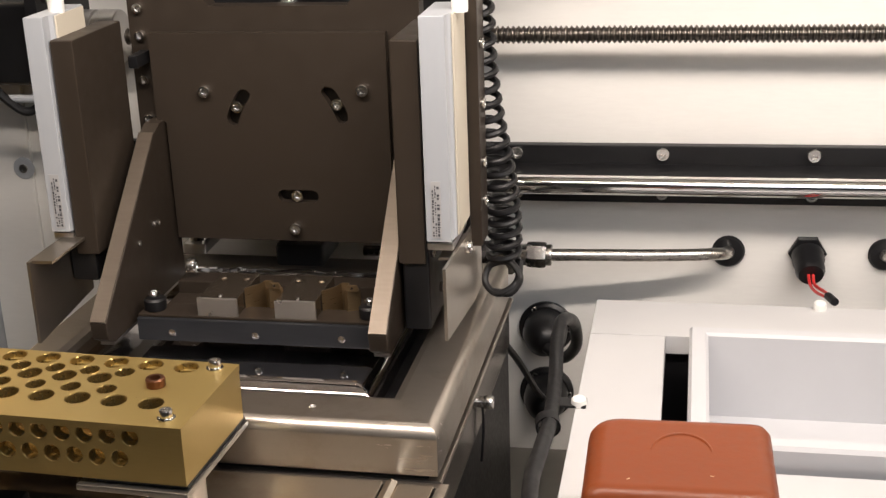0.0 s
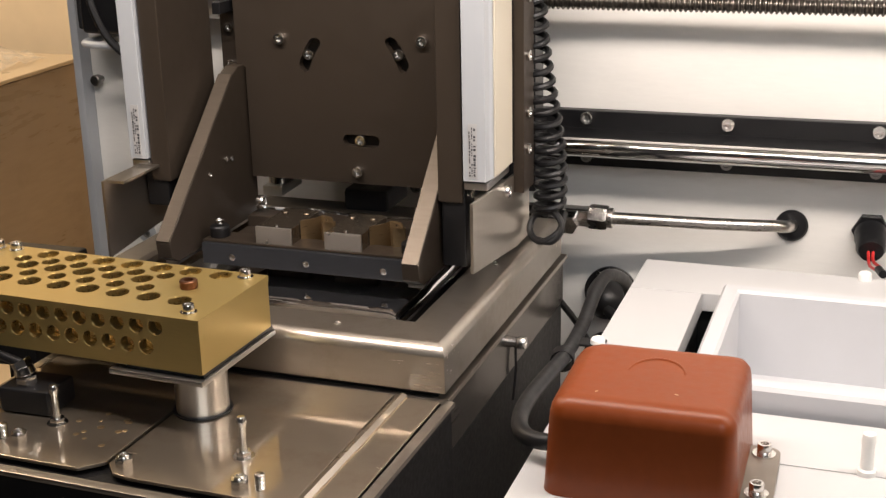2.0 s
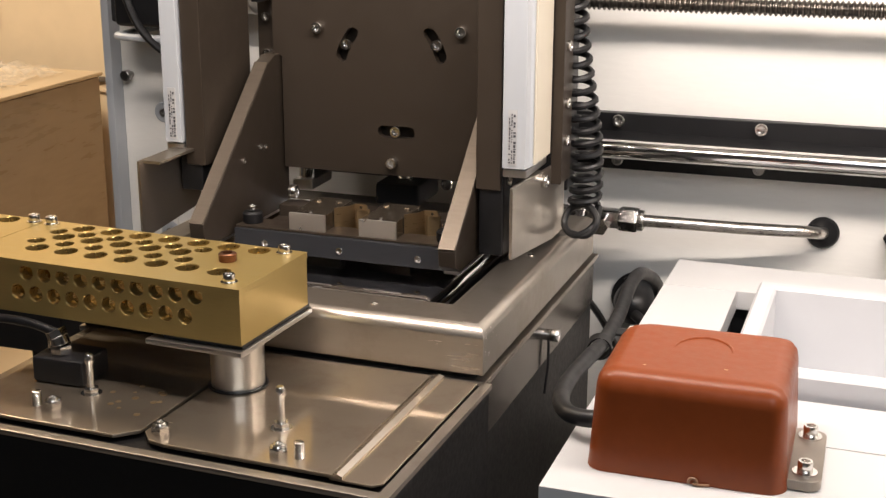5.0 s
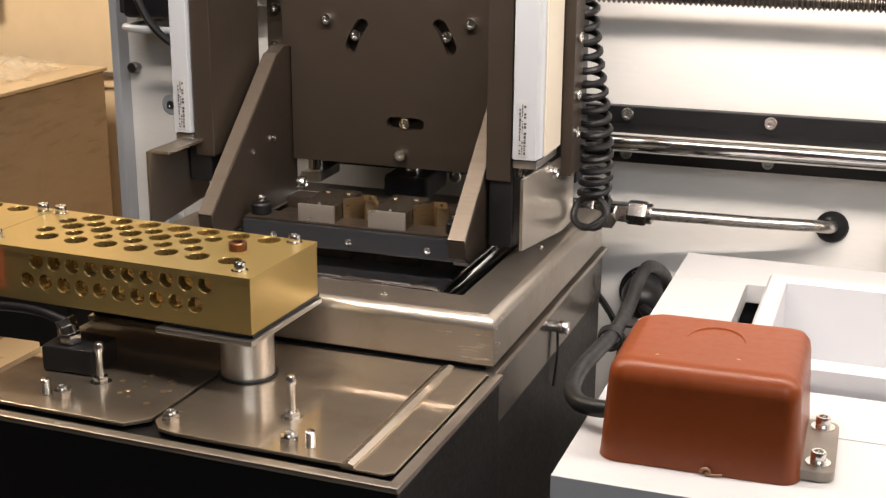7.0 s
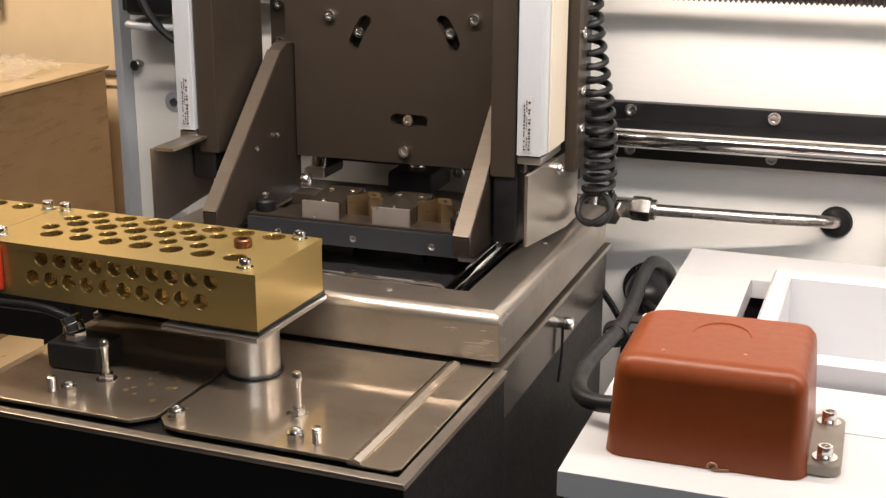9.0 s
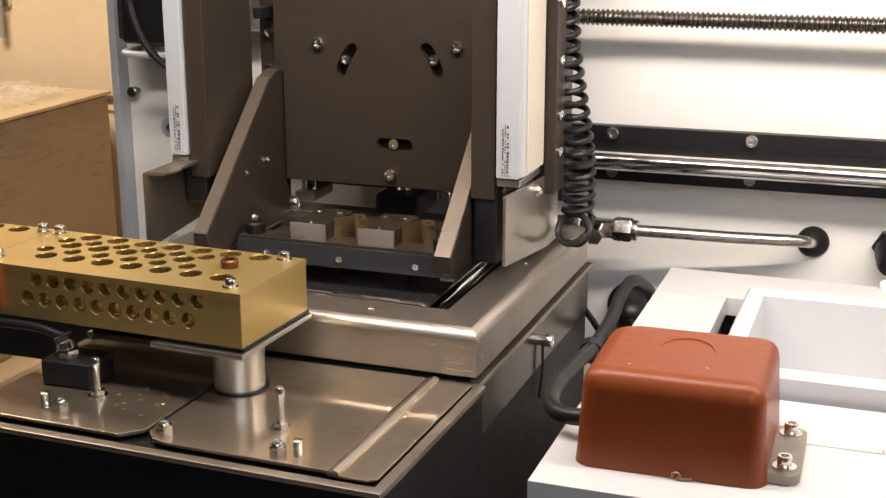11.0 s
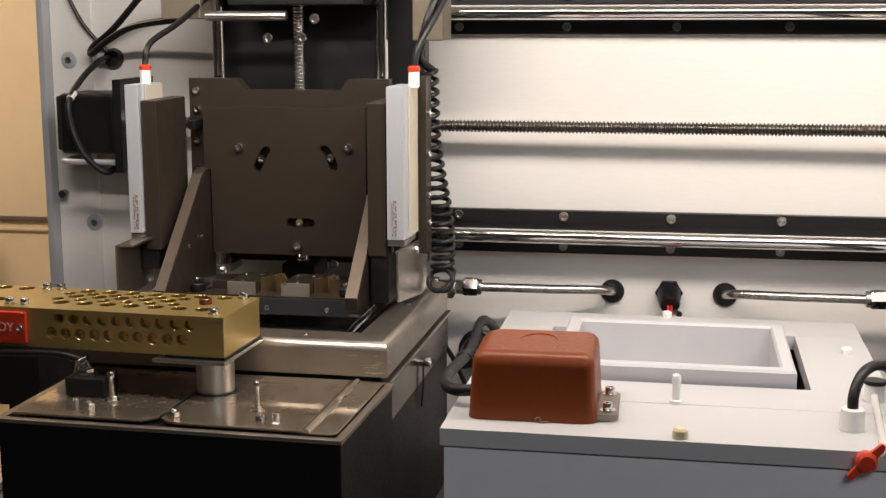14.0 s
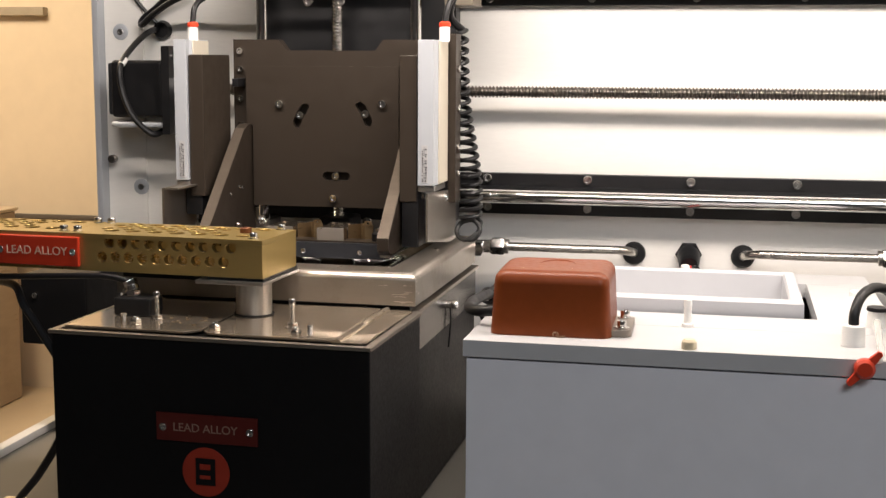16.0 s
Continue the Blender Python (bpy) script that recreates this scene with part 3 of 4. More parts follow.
# ---- carriage with vertical guides ----
ca = thing("carriage", "black carriage plate with two polished guide shafts and a lead screw", "carriage", (-0.30, -0.1, 1.08))
part("back_plate", box(-0.449, -0.157, -0.105, -0.070, 1.096, 1.470, 0.002), BLACK, ca)
for x in (-0.415, -0.195):
    part("bearing_block", box(x - 0.028, x + 0.028, -0.071, -0.012, 1.098, 1.158, 0.003), BLACK, ca)
    part("bearing_block", box(x - 0.028, x + 0.028, -0.071, -0.012, 1.406, 1.466, 0.003), BLACK, ca)
for x in (-0.428, -0.206):
    part("guide_shaft", rod((x, -0.145, 1.090), (x, -0.145, 1.470), 0.0085, 0.001, 24), CHROME, ca, "polished vertical guide shaft")
    part("shaft_foot", box(x - 0.0115, x + 0.0115, -0.158, -0.106, 1.088, 1.099, 0.002), ALU, ca)
    part("shaft_head", box(x - 0.016, x + 0.016, -0.165, -0.106, 1.462, 1.484, 0.003), BLACK, ca)
part("lead_screw", thread((-0.318, -0.145, 1.10), (-0.318, -0.145, 1.46), 0.0085, 0.0046, 14), SCREW, ca, "vertical threaded lead screw")
part("screw_bearing", box(-0.342, -0.294, -0.172, -0.106, 1.082, 1.106, 0.005), BLACK, ca)
part("top_bridge", box(-0.40, -0.22, -0.190, -0.105, 1.445, 1.50, 0.003), BLACK, ca)
part("top_motor", box(-0.352, -0.286, -0.178, -0.112, 1.50, 1.60, 0.004), BLACK, ca)
part("side_bracket", box(-0.490, -0.436, -0.190, -0.080, 1.428, 1.480, 0.002), TAUPE, ca, "taupe metal bracket")
part("side_bracket", box(-0.165, -0.125, -0.150, -0.080, 1.400, 1.470, 0.002), TAUPE, ca, "taupe metal bracket")
part("cross_rod", rod((-0.425, -0.200, 1.432), (-0.318, -0.200, 1.432), 0.0062), ALU, ca)
for x, z in ((-0.343, 1.094), (-0.285, 1.094), (-0.283, 1.428), (-0.345, 1.404), (-0.300, 1.404)):
    screw(ca, (x, -0.106 if x in (-0.343, -0.285) else -0.192, z), (0, -1, 0), 0.0065, 0.005)

settle(ca, (-0.023, 0, 0))

# ---- dipping head ----
Z = 0.0
hd = thing("dipping_head", "dark bronze anodised dipping head with slotted plate and side gussets", "dipping head", (-0.30, -0.33, 1.10 + Z))


def zz(v):
    return v + Z


part("slotted_plate", drilled([(x, zz(z)) for x, z in [(-0.390, 1.152), (-0.206, 1.152), (-0.206, 1.322), (-0.398, 1.322), (-0.398, 1.252), (-0.390, 1.250)]],
     [slot(-0.3275, zz(1.2625), 0.032, 0.0052, 62, 0.002), slot(-0.2495, zz(1.265), 0.032, 0.0052, 118, -0.002), slot(-0.284, zz(1.190), 0.034, 0.0052, 0)], "y", -0.329, -0.321), HEAD, hd)
part("backing_plate", drilled([(x, zz(z)) for x, z in [(-0.418, 1.165), (-0.181, 1.165), (-0.181, 1.354), (-0.228, 1.354), (-0.238, 1.341), (-0.350, 1.341), (-0.360, 1.354), (-0.418, 1.354)]],
     [], "y", -0.317, -0.300), HEAD, hd)
for x, z in ((-0.3545, 1.2760), (-0.2255, 1.2775), (-0.2875, 1.163), (-0.3295, 1.2630), (-0.2475, 1.2655), (-0.285, 1.190)):
    deep = z in (1.2630, 1.2655, 1.190)
    screw(hd, (x, -0.325 if deep else -0.329, zz(z)), (0, -1, 0), 0.0050, 0.005)
for z in (1.250, 1.282, 1.318, 1.34):
    screw(hd, (-0.409, -0.317, zz(z)), (0, -1, 0), 0.0042, 0.004)
gus = [(-0.317, 1.115), (-0.462, 1.115), (-0.472, 1.121), (-0.474, 1.134), (-0.352, 1.246), (-0.338, 1.252), (-0.317, 1.252)]
for x0, x1 in ((-0.405, -0.392), (-0.195, -0.181)):
    g = part("gusset", prism([(y, zz(z)) for y, z in gus], "x", x0, x1, 0.001), HEAD, hd)
    s0 = (x0 + x1) / 2
    edge = [(-0.4735, 1.1345), (-0.352, 1.2463), (-0.352, 1.2475), (-0.4745, 1.1357)]
    part("milled_edge", prism([(y, zz(z)) for y, z in edge], "x", x0 + 0.0005, x1 - 0.0005), HEAD_EDGE, g, "milled edge, lightened for light from above")
    for y, z in ((-0.372, 1.178), (-0.362, 1.176), (-0.402, 1.172)):
        screw(g, (x1, y, zz(z)), (1, 0, 0), 0.0024, 0.0012)
    part("foot_strip", box(x0 + 0.001, x1 - 0.001, -0.462, -0.330, zz(1.1125), zz(1.115)), ALU, g, "thin pale strip under the gusset")
# side cheeks
for x0, x1 in ((-0.430, -0.412), (-0.180, -0.160)):
    part("side_cheek", box(x0, x1, -0.430, -0.345, zz(1.172), zz(1.335), 0.0015), HEAD, hd)
part("cheek_spacer", box(-0.412, -0.400, -0.345, -0.318, zz(1.20), zz(1.22), 0.001), BLACK, hd)
part("cheek_spacer", box(-0.410, -0.402, -0.345, -0.318, zz(1.297), zz(1.307), 0.001), BLACK, hd)
part("cheek_foot", box(-0.178, -0.158, -0.428, -0.35, zz(1.120), zz(1.190), 0.002), BLACK, hd)
for y, z in ((-0.428, 1.178), (-0.40, 1.14), (-0.37, 1.15)):
    screw(hd, (-0.158, y + 0.01, zz(z)), (1, 0, 0), 0.004, 0.003)

# holder tray on the head
tr = thing("holder_tray", "black holder bar with two nickel part clips above the pot", "holder tray", (-0.29, -0.39, 1.10 + Z))
part("front_bar", box(-0.386, -0.197, -0.435, -0.412, zz(1.1055), zz(1.1235), 0.001), mat("blue_black_bar", (0.032, 0.034, 0.039), 0.40, 0.3, 0.12, 60, (1, 8, 8), 0.04, spots=0.1), tr, "black front bar")
part("bar_lip", box(-0.386, -0.197, -0.432, -0.408, zz(1.1235), zz(1.1255), 0.0005), HEAD, tr)
part("base_plate", drilled(rect(-0.381, -0.201, -0.412, -0.345), [rect(-0.374, -0.352, -0.405, -0.385), rect(-0.330, -0.318, -0.40, -0.36)], "z", zz(1.108), zz(1.116)), HEAD, tr)
part("rear_bar", box(-0.381, -0.201, -0.362, -0.340, zz(1.112), zz(1.126), 0.001), HEAD, tr)
for x in (-0.358, -0.292, -0.225):
    screw(tr, (x, -0.435, zz(1.113)), (0, -1, 0), 0.0028, 0.0012)
for x in (-0.376, -0.206):
    part("thumb_nut", lathe([(0, 0), (0.008, 0), (0.0085, 0.001), (0.0085, 0.008), (0.007, 0.0095), (0, 0.0095)], (x, -0.420, zz(1.1255)), (0, 0, 1), 18), BLACK, tr)
    screw(tr, (x, -0.420, zz(1.137)), (0, 0, 1), 0.004, 0.003)
screw(tr, (-0.374, -0.352, zz(1.136)), (1, 0, 0), 0.006, 0.006)


SOOTCARRIER = mat("dark_carrier", (0.05, 0.045, 0.04), 0.4, 0.5, 0.2, 80)


BRIGHT_FRONT = mat("brightened_front_steel", (0.56, 0.53, 0.49), 0.34, 0.85, 0.04, 60, bump=0.03)
WARM_STEEL = mat("warm_reflection_steel", (0.34, 0.24, 0.13), 0.34, 0.85, 0.12, 120, (1, 1, 8), 0.04)


def part_clip(x):
    """A bent sheet clip: closed front box, and a side bracket with two upright tabs."""
    c = thing("part_clip", "bent nickel-plated sheet clip sitting on the holder bar", "clip", (x, -0.40, zz(1.116)), group="part clips")
    part("box", box(x, x + 0.031, -0.4270, -0.372, zz(1.110), zz(1.139), 0.0008), HOLDER, c)
    part("front_plate", box(x - 0.0004, x + 0.0314, -0.4300, -0.4272, zz(1.110), zz(1.1396), 0.0007), BRIGHT_FRONT, c, "added front sheet, reflected brightness in its colour")
    fold = [(0.0318, -0.412), (0.0400, -0.402), (0.0425, -0.394), (0.0482, -0.394), (0.0487, -0.408), (0.0515, -0.411), (0.0600, -0.407)]
    sheet = [(x + u, v) for u, v in fold] + [(x + u + 0.0004, v + 0.0018) for u, v in fold[::-1]]
    part("side_bracket", prism(sheet, "z", zz(1.108), zz(1.1415)), WARM_STEEL, c, "bent side bracket, warm brown reflection in its colour")
    tab = [(0.0500, 1.1415), (0.0600, 1.1415), (0.0600, 1.1440), (0.0585, 1.1462), (0.0515, 1.1462), (0.0500, 1.1440)]
    part("ear", drilled([(x + u, zz(v)) for u, v in tab], [circle(x + 0.0550, zz(1.1437), 0.0013, 10)], "y", -0.4105, -0.4085), WARM_STEEL, c)
    for u in (0.006, 0.025):
        part("top_button", lathe([(0, 0), (0.0032, 0), (0.0034, 0.0006), (0.0026, 0.0014), (0, 0.0016)], (x + u, -0.385, zz(1.139)), (0, 0, 1), 14), HOLDER, c)
    part("pin", lathe([(0, 0), (0.0018, 0), (0.0018, 0.0025), (0, 0.003)], (x + 0.017, -0.425, zz(1.139)), (0, 0, 1), 10), CHROME, c)
    for k in range(6):
        part("lead_pin", rod((x + 0.002 + 0.006 * k, -0.405, zz(1.0885)), (x + 0.002 + 0.006 * k, -0.405, zz(1.099)), 0.0014, seg=8), CHROME, c)
    part("lead_carrier", box(x - 0.002, x + 0.036, -0.410, -0.400, zz(1.097), zz(1.1075), 0.001), SOOTCARRIER, c)
    return c


part_clip(-0.338)
part_clip(-0.277)


WARM_SIDE = mat("warm_lit_side", (0.60, 0.55, 0.45), 0.40, 0, 0.03, 60, bump=0.02)
STICKER = mat("silver_sticker", (0.50, 0.50, 0.505), 0.4, 0.2, 0.03, 60)


def air_cylinder(x0, x1, side):
    """A white rectangular pneumatic cylinder with a printed label and push fittings."""
    c = thing("air_cylinder", "white anodised pneumatic cylinder with a printed label", "air cylinder", (x0, -0.41, zz(1.19)), group="air cylinders")
    prof = [(x0, -0.434), (x1, -0.434), (x1, -0.424), (x1 + 0.002, -0.421), (x1 + 0.002, -0.404), (x1 - 0.001, -0.402), (x1 + 0.002, -0.399), (x1 + 0.002, -0.372), (x0, -0.372)]
    part("body", prism(prof, "z", zz(1.191), zz(1.352), 0.0008), ALU_WHITE, c)
    part("side_cover", box(x1 + 0.0021, x1 + 0.0036, -0.4195, -0.3735, zz(1.192), zz(1.351), 0.0004), WARM_SIDE, c, "thin cream sheet for warm light on the side")
    part("end_cap", box(x0, x1 + 0.001, -0.432, -0.374, zz(1.184), zz(1.190), 0.001), ALU, c)
    lab = part("label", box(x0 + 0.0045, x0 + 0.0115, -0.4345, -0.4342, zz(1.194), zz(1.236)), STICKER, c, "grey printed sticker")
    rnd = random.Random(11)
    for col, w in ((0.0052, 0.0013), (0.0072, 0.0009), (0.0088, 0.0019)):
        z = 1.1955
        while z < 1.233:
            h = rnd.uniform(0.0006, 0.0022)
            if rnd.random() < 0.72:
                part("print_bar", box(x0 + col, x0 + col + w * rnd.uniform(0.6, 1.0), -0.43485, -0.4346, zz(z), zz(z + h)), INK, lab)
            z += h + rnd.uniform(0.0004, 0.0012)
    part("fitting", lathe([(0, 0), (0.0055, 0), (0.006, 0.002), (0.006, 0.016), (0.005, 0.017), (0, 0.017)], (x1 + 0.006 * (1 if side > 0 else -0.4), -0.405, zz(1.350)), (0, 0, 1), 16), PALE, c, "white push fitting")
    part("fitting_ring", lathe([(0, 0), (0.0062, 0), (0.0066, 0.001), (0.0066, 0.004), (0.005, 0.0055), (0, 0.0055)], (x1 + 0.006 * (1 if side > 0 else -0.4), -0.405, zz(1.367)), (0, 0, 1), 16), REDKNOB, c, "orange release ring")
    return c


air_cylinder(-0.158, -0.140, 1)
air_cylinder(-0.446, -0.431, -1)
bl = thing("bearing_strip", "dark guide strip beside the white cylinder", "guide strip", (-0.13, -0.35, zz(1.15)))
part("strip", box(-0.137, -0.128, -0.370, -0.340, zz(1.166), zz(1.36), 0.001), HEAD, bl)
for z in (1.200, 1.230, 1.275, 1.32):
    screw(bl, (-0.128, -0.360, zz(z)), (1, 0, 0), 0.0042, 0.003)

# scraper plates
for name, x, y1 in (("scraper_plate", -0.1385, -0.325), ("scraper_plate", -0.4400, -0.395)):
    sp = thing(name, "bent stainless scraper plate hanging beside the head", "scraper plate", (x, -0.4, zz(1.13)), group="scraper plates")
    if x > -0.3:
        part("blade", prism([(-0.478, zz(1.134)), (-0.360, zz(1.1185)), (y1, zz(1.1185)), (y1, zz(1.178)), (-0.478, zz(1.187))], "x", x, x + 0.0022), STEEL_Y, sp)
        part("flange", box(x - 0.012, x, -0.43, -0.375, zz(1.176), zz(1.178)), STEEL_Y, sp)
        for y, z in ((-0.398, 1.175), (-0.342, 1.172)):
            screw(sp, (x + 0.0022, y, zz(z)), (1, 0, 0), 0.0048, 0.005)
    else:
        part("blade", prism([(-0.488, zz(1.123)), (y1, zz(1.131)), (y1, zz(1.186)), (-0.488, zz(1.186))], "x", x, x + 0.0022), STEEL_Y, sp)
        part("flange", box(x, x + 0.018, -0.484, -0.414, zz(1.184), zz(1.1862)), STEEL_Y, sp)
        part("pivot_block", box(x + 0.003, x + 0.024, -0.428, -0.395, zz(1.150), zz(1.186), 0.002), BLACK, sp)

# coiled air hose
co = thing("coiled_hose", "black coiled air hose hanging beside the head", "coiled hose", (-0.125, -0.33, zz(1.12)))


def coil():
    pts = []
    turns, n = 21, 16
    for k in range(turns * n + 1):
        f = k / (turns * n)
        a = 2 * math.pi * k / n
        g = 0.85 * f + 0.15 * f ** 2
        z = zz(1.140) + 0.225 * g
        cx = -0.118 - 0.018 * f ** 1.5 + 0.003 * math.sin(f * 7)
        r = 0.0118 - 0.0016 * f
        pts.append((cx + r * math.cos(a), -0.330 + r * math.sin(a), z + 0.0012 * math.sin(a)))
    return hose(pts, 0.0027, 8, smooth=False)


part("coil", coil(), RUBBER, co)
part("end_loop", hose([(-0.1045, -0.330, zz(1.140)), (-0.106, -0.346, zz(1.128)), (-0.120, -0.350, zz(1.120)), (-0.131, -0.342, zz(1.126)), (-0.128, -0.335, zz(1.138)), (-0.112, -0.338, zz(1.142)), (-0.103, -0.345, zz(1.132)), (-0.110, -0.350, zz(1.121)), (-0.124, -0.348, zz(1.121))], 0.0028, 10), RUBBER, co)
part("upper_hose", hose([(-0.128, -0.330, zz(1.364)), (-0.138, -0.350, zz(1.378)), (-0.132, -0.375, zz(1.395)), (-0.118, -0.37, zz(1.44)), (-0.09, -0.30, zz(1.52))], 0.0045, 10), RUBBER, co)
part("fitting_hose", hose([(-0.134, -0.405, zz(1.371)), (-0.130, -0.400, zz(1.392)), (-0.115, -0.38, zz(1.425)), (-0.08, -0.31, zz(1.51))], 0.0036, 10), RUBBER, co)
lh = thing("air_hose", "black air hose leaving the cylinder fitting", "air hose", (-0.43, -0.405, zz(1.37)))
part("sheath", hose([(-0.4335, -0.405, zz(1.372)), (-0.431, -0.395, zz(1.395)), (-0.415, -0.34, zz(1.42)), (-0.40, -0.22, zz(1.47))], 0.0034, 10), RUBBER, lh)

# The head assembly is brought to full size and lowered into the pot, square to the pot.
HEAD_THINGS = ("dipping_head", "holder_tray", "part_clip", "air_cylinder", "bearing_strip", "scraper_plate", "coiled_hose", "air_hose")
for ob in list(bpy.data.objects):
    if ob.parent is None and ob.name.split(".")[0] in HEAD_THINGS:
        settle(ob, (-0.0395, 0.1089, -0.0197), -0.84, (-0.29, -0.33, 1.2), 1.12)

# ---- solder pot ----
pot = thing("solder_pot", "brushed stainless solder pot with a wide rim and dark base", "solder pot", (-0.32, -0.31, 0.80))
RX0, RX1, RY0, RY1 = -0.522, -0.152, -0.494, -0.146
IX0, IX1, IY0, IY1 = -0.485, -0.196, -0.441, -0.188


def rim_ring():
    """The rim: a square hollow frame with rounded upper edges."""
    b = bmesh.new()
    prof = [(0.0, 1.046), (0.0, 1.0745), (0.0, 1.076), (0.0015, 1.0808), (0.0055, 1.0838), (0.007, 1.0838), (0.0295, 1.0838), (0.031, 1.0838), (0.0355, 1.0812), (0.037, 1.077), (0.037, 1.0755)]
    out = [(RX0, RY0), (RX1, RY0), (RX1, RY1), (RX0, RY1)]
    inn = [(IX0, IY0), (IX1, IY0), (IX1, IY1), (IX0, IY1)]
    rings = []
    for d, z in prof:
        f = d / 0.037
        rings.append([b.verts.new((o[0] + (i[0] - o[0]) * f, o[1] + (i[1] - o[1]) * f, z)) for o, i in zip(out, inn)])
    for a, c in zip(rings, rings[1:]):
        for k in range(4):
            q = (k + 1) % 4
            b.faces.new((a[k], a[q], c[q], c[k]))
    b.faces.new(rings[0][::-1])
    return b


part("rim", rim_ring(), STEEL, pot, "brushed stainless rim", smooth=40)
GRIMY = mat("heat_stained_steel", (0.40, 0.33, 0.25), 0.24, 1, 0.06, 20, (3, 3, 1), 0.0, spots=0.2, rough_vary=0.05, large=9, haze=0.42, scratch=0.25)
SKIRT = mat("polished_skirt", (0.20, 0.18, 0.16), 0.17, 1, 0.06, 30, (8, 1, 8), 0.0, spots=0.3, rough_vary=0.06, large=7, haze=0.42, scuff=0.3)
part("inner_wall", drilled(rect(IX0 - 0.0035, IX1 + 0.0035, IY0 - 0.0035, IY1 + 0.0035), [rect(IX0, IX1, IY0, IY1)], "z", 1.012, 1.0758), GRIMY, pot, "heat-stained inner wall")
part("neck", box(-0.512, -0.161, -0.484, -0.156, 1.036, 1.0465), BLACK, pot)
part("trough", drilled(rect(IX0, IX1, IY0, IY1), [], "z", 1.012, 1.017), DARKCRUST, pot, "dark rough overflow trough")
part("base", box(-0.513, -0.156, -0.483, -0.126, 0.80, 1.034, 0.004), BOXBLACK, pot, "black lower casing")
part("skirt", box(-0.514, -0.155, -0.484, -0.125, 0.987, 1.036, 0.002), SKIRT, pot, "polished steel skirt, blotched, dark reflections in its colour")
part("base_flange", box(-0.516, -0.151, -0.4875, -0.123, 1.0335, 1.0385, 0.0015), STEEL, pot)
part("spacer", lathe([(0, 0), (0.0050, 0), (0.0050, 0.006), (0, 0.006)], (-0.155, -0.308, 1.015), (1, 0, 0), 16), SCREW, pot)
screw(pot, (-0.149, -0.308, 1.015), (1, 0, 0), 0.0058, 0.007)
part("sensor_wire", hose([(-0.1515, -0.308, 1.010), (-0.1510, -0.309, 0.992), (-0.1515, -0.310, 0.980), (-0.1530, -0.312, 0.960)], 0.0013, 6), RUBBER, pot, "thin black wire")
screw(pot, (-0.172, -0.300, 1.0838), (0, 0, 1), 0.0026, 0.0015)
screw(pot, (-0.25, -0.470, 1.0838), (0, 0, 1), 0.0026, 0.0012)


def pool():
    """Molten metal standing proud of its inner tank, with a rounded bulging edge."""
    b = bmesh.new()
    x0, x1, y0, y1 = -0.4845, -0.224, -0.403, -0.192
    near = [0.0180 * (1 - math.cos(math.pi / 2 * k / 9)) for k in range(10)]
    xs = [x0 + (x1 - 0.0185 - x0) * k / 44 for k in range(45)] + [x1 - d for d in near[::-1]]
    ys = [y0 + d for d in near] + [y0 + 0.0185 + (y1 - y0 - 0.0185) * k / 36 for k in range(37)]
    nx, ny = len(xs) - 1, len(ys) - 1
    g = []
    for y in ys:
        row = []
        for x in xs:
            d = min(1.0, min(x1 - x, y - y0) / 0.0180)
            z = 1.0665 - 0.0110 * (1 - math.sqrt(1 - (1 - d) ** 2))
            p = Vector((x * 40, y * 22, 0))
            left = max(0.0, min(1.0, (-0.32 - x) / 0.1))
            z += 0.00022 * noise.noise(p) * (0.3 + left) + 0.0002 * noise.noise(p * 3) * left
            row.append(b.verts.new((x, y, z)))
        g.append(row)
    for j in range(ny):
        for i in range(nx):
            b.faces.new((g[j][i], g[j][i + 1], g[j + 1][i + 1], g[j + 1][i]))
    rim = [e for e in b.edges if e.is_boundary]
    ext = bmesh.ops.extrude_edge_only(b, edges=rim)
    for v in ext["geom"]:
        if isinstance(v, bmesh.types.BMVert):
            v.co.z = 1.030
    return b


sol = solo("molten_solder_pool", pool(), SOLDER, "mirror-bright molten solder brimming in the pot", "molten solder", smooth=60)
part("inner_tank_wall", box(-0.485, -0.2215, -0.406, -0.4035, 1.022, 1.059, 0.0005), DARKSTEEL, pot)
part("inner_tank_wall", box(-0.2235, -0.2205, -0.406, -0.192, 1.022, 1.059, 0.0005), DARKSTEEL, pot)
crust = [(-0.482 + 0.0095 * k, -0.1905 + random.uniform(-0.0012, 0.0008), 1.0815 + random.uniform(-0.0012, 0.0012)) for k in range(31)]
part("back_deposit", hose(crust, 0.0030, 8, 3), CHROME, pot, "bright solder crust along the rim")

for ob in (pot, sol):
    settle(ob, (0, 0, 0), -1.5, (RX1, RY0, 0))

# ---- front pump box ----
bx = thing("pump_box", "black powder-coated pump box with a stainless cover", "pump box", (-0.153, -0.695, 0.0), -2.5, True)
part("body", box(-0.355, -0.0015, 0.002, 0.199, 0.80, 1.0365, 0.002), BOXBLACK, bx)
part("top_frame", drilled(rect(-0.357, 0.0, 0.0, 0.201), [rect(-0.349, -0.008, 0.008, 0.194)], "z", 1.0366, 1.0405), STEEL, bx, "stainless frame round the cover")
part("inner_floor", box(-0.348, -0.009, 0.009, 0.193, 1.0362, 1.0376), BOXBLACK, bx)
part("right_cover", prism([(-0.182, 0.017), (-0.192, 0.028), (-0.192, 0.190), (-0.047, 0.194), (-0.045, 0.0145), (-0.168, 0.0145)], "z", 1.0405, 1.0435, 0.0008), LID, bx, "worn stainless cover sheet")
part("cover_edge", prism([(-0.045, 1.0405), (-0.045, 1.0435), (-0.040, 1.0455), (-0.036, 1.0440), (-0.036, 1.0405)], "y", 0.0125, 0.194), LID, bx)
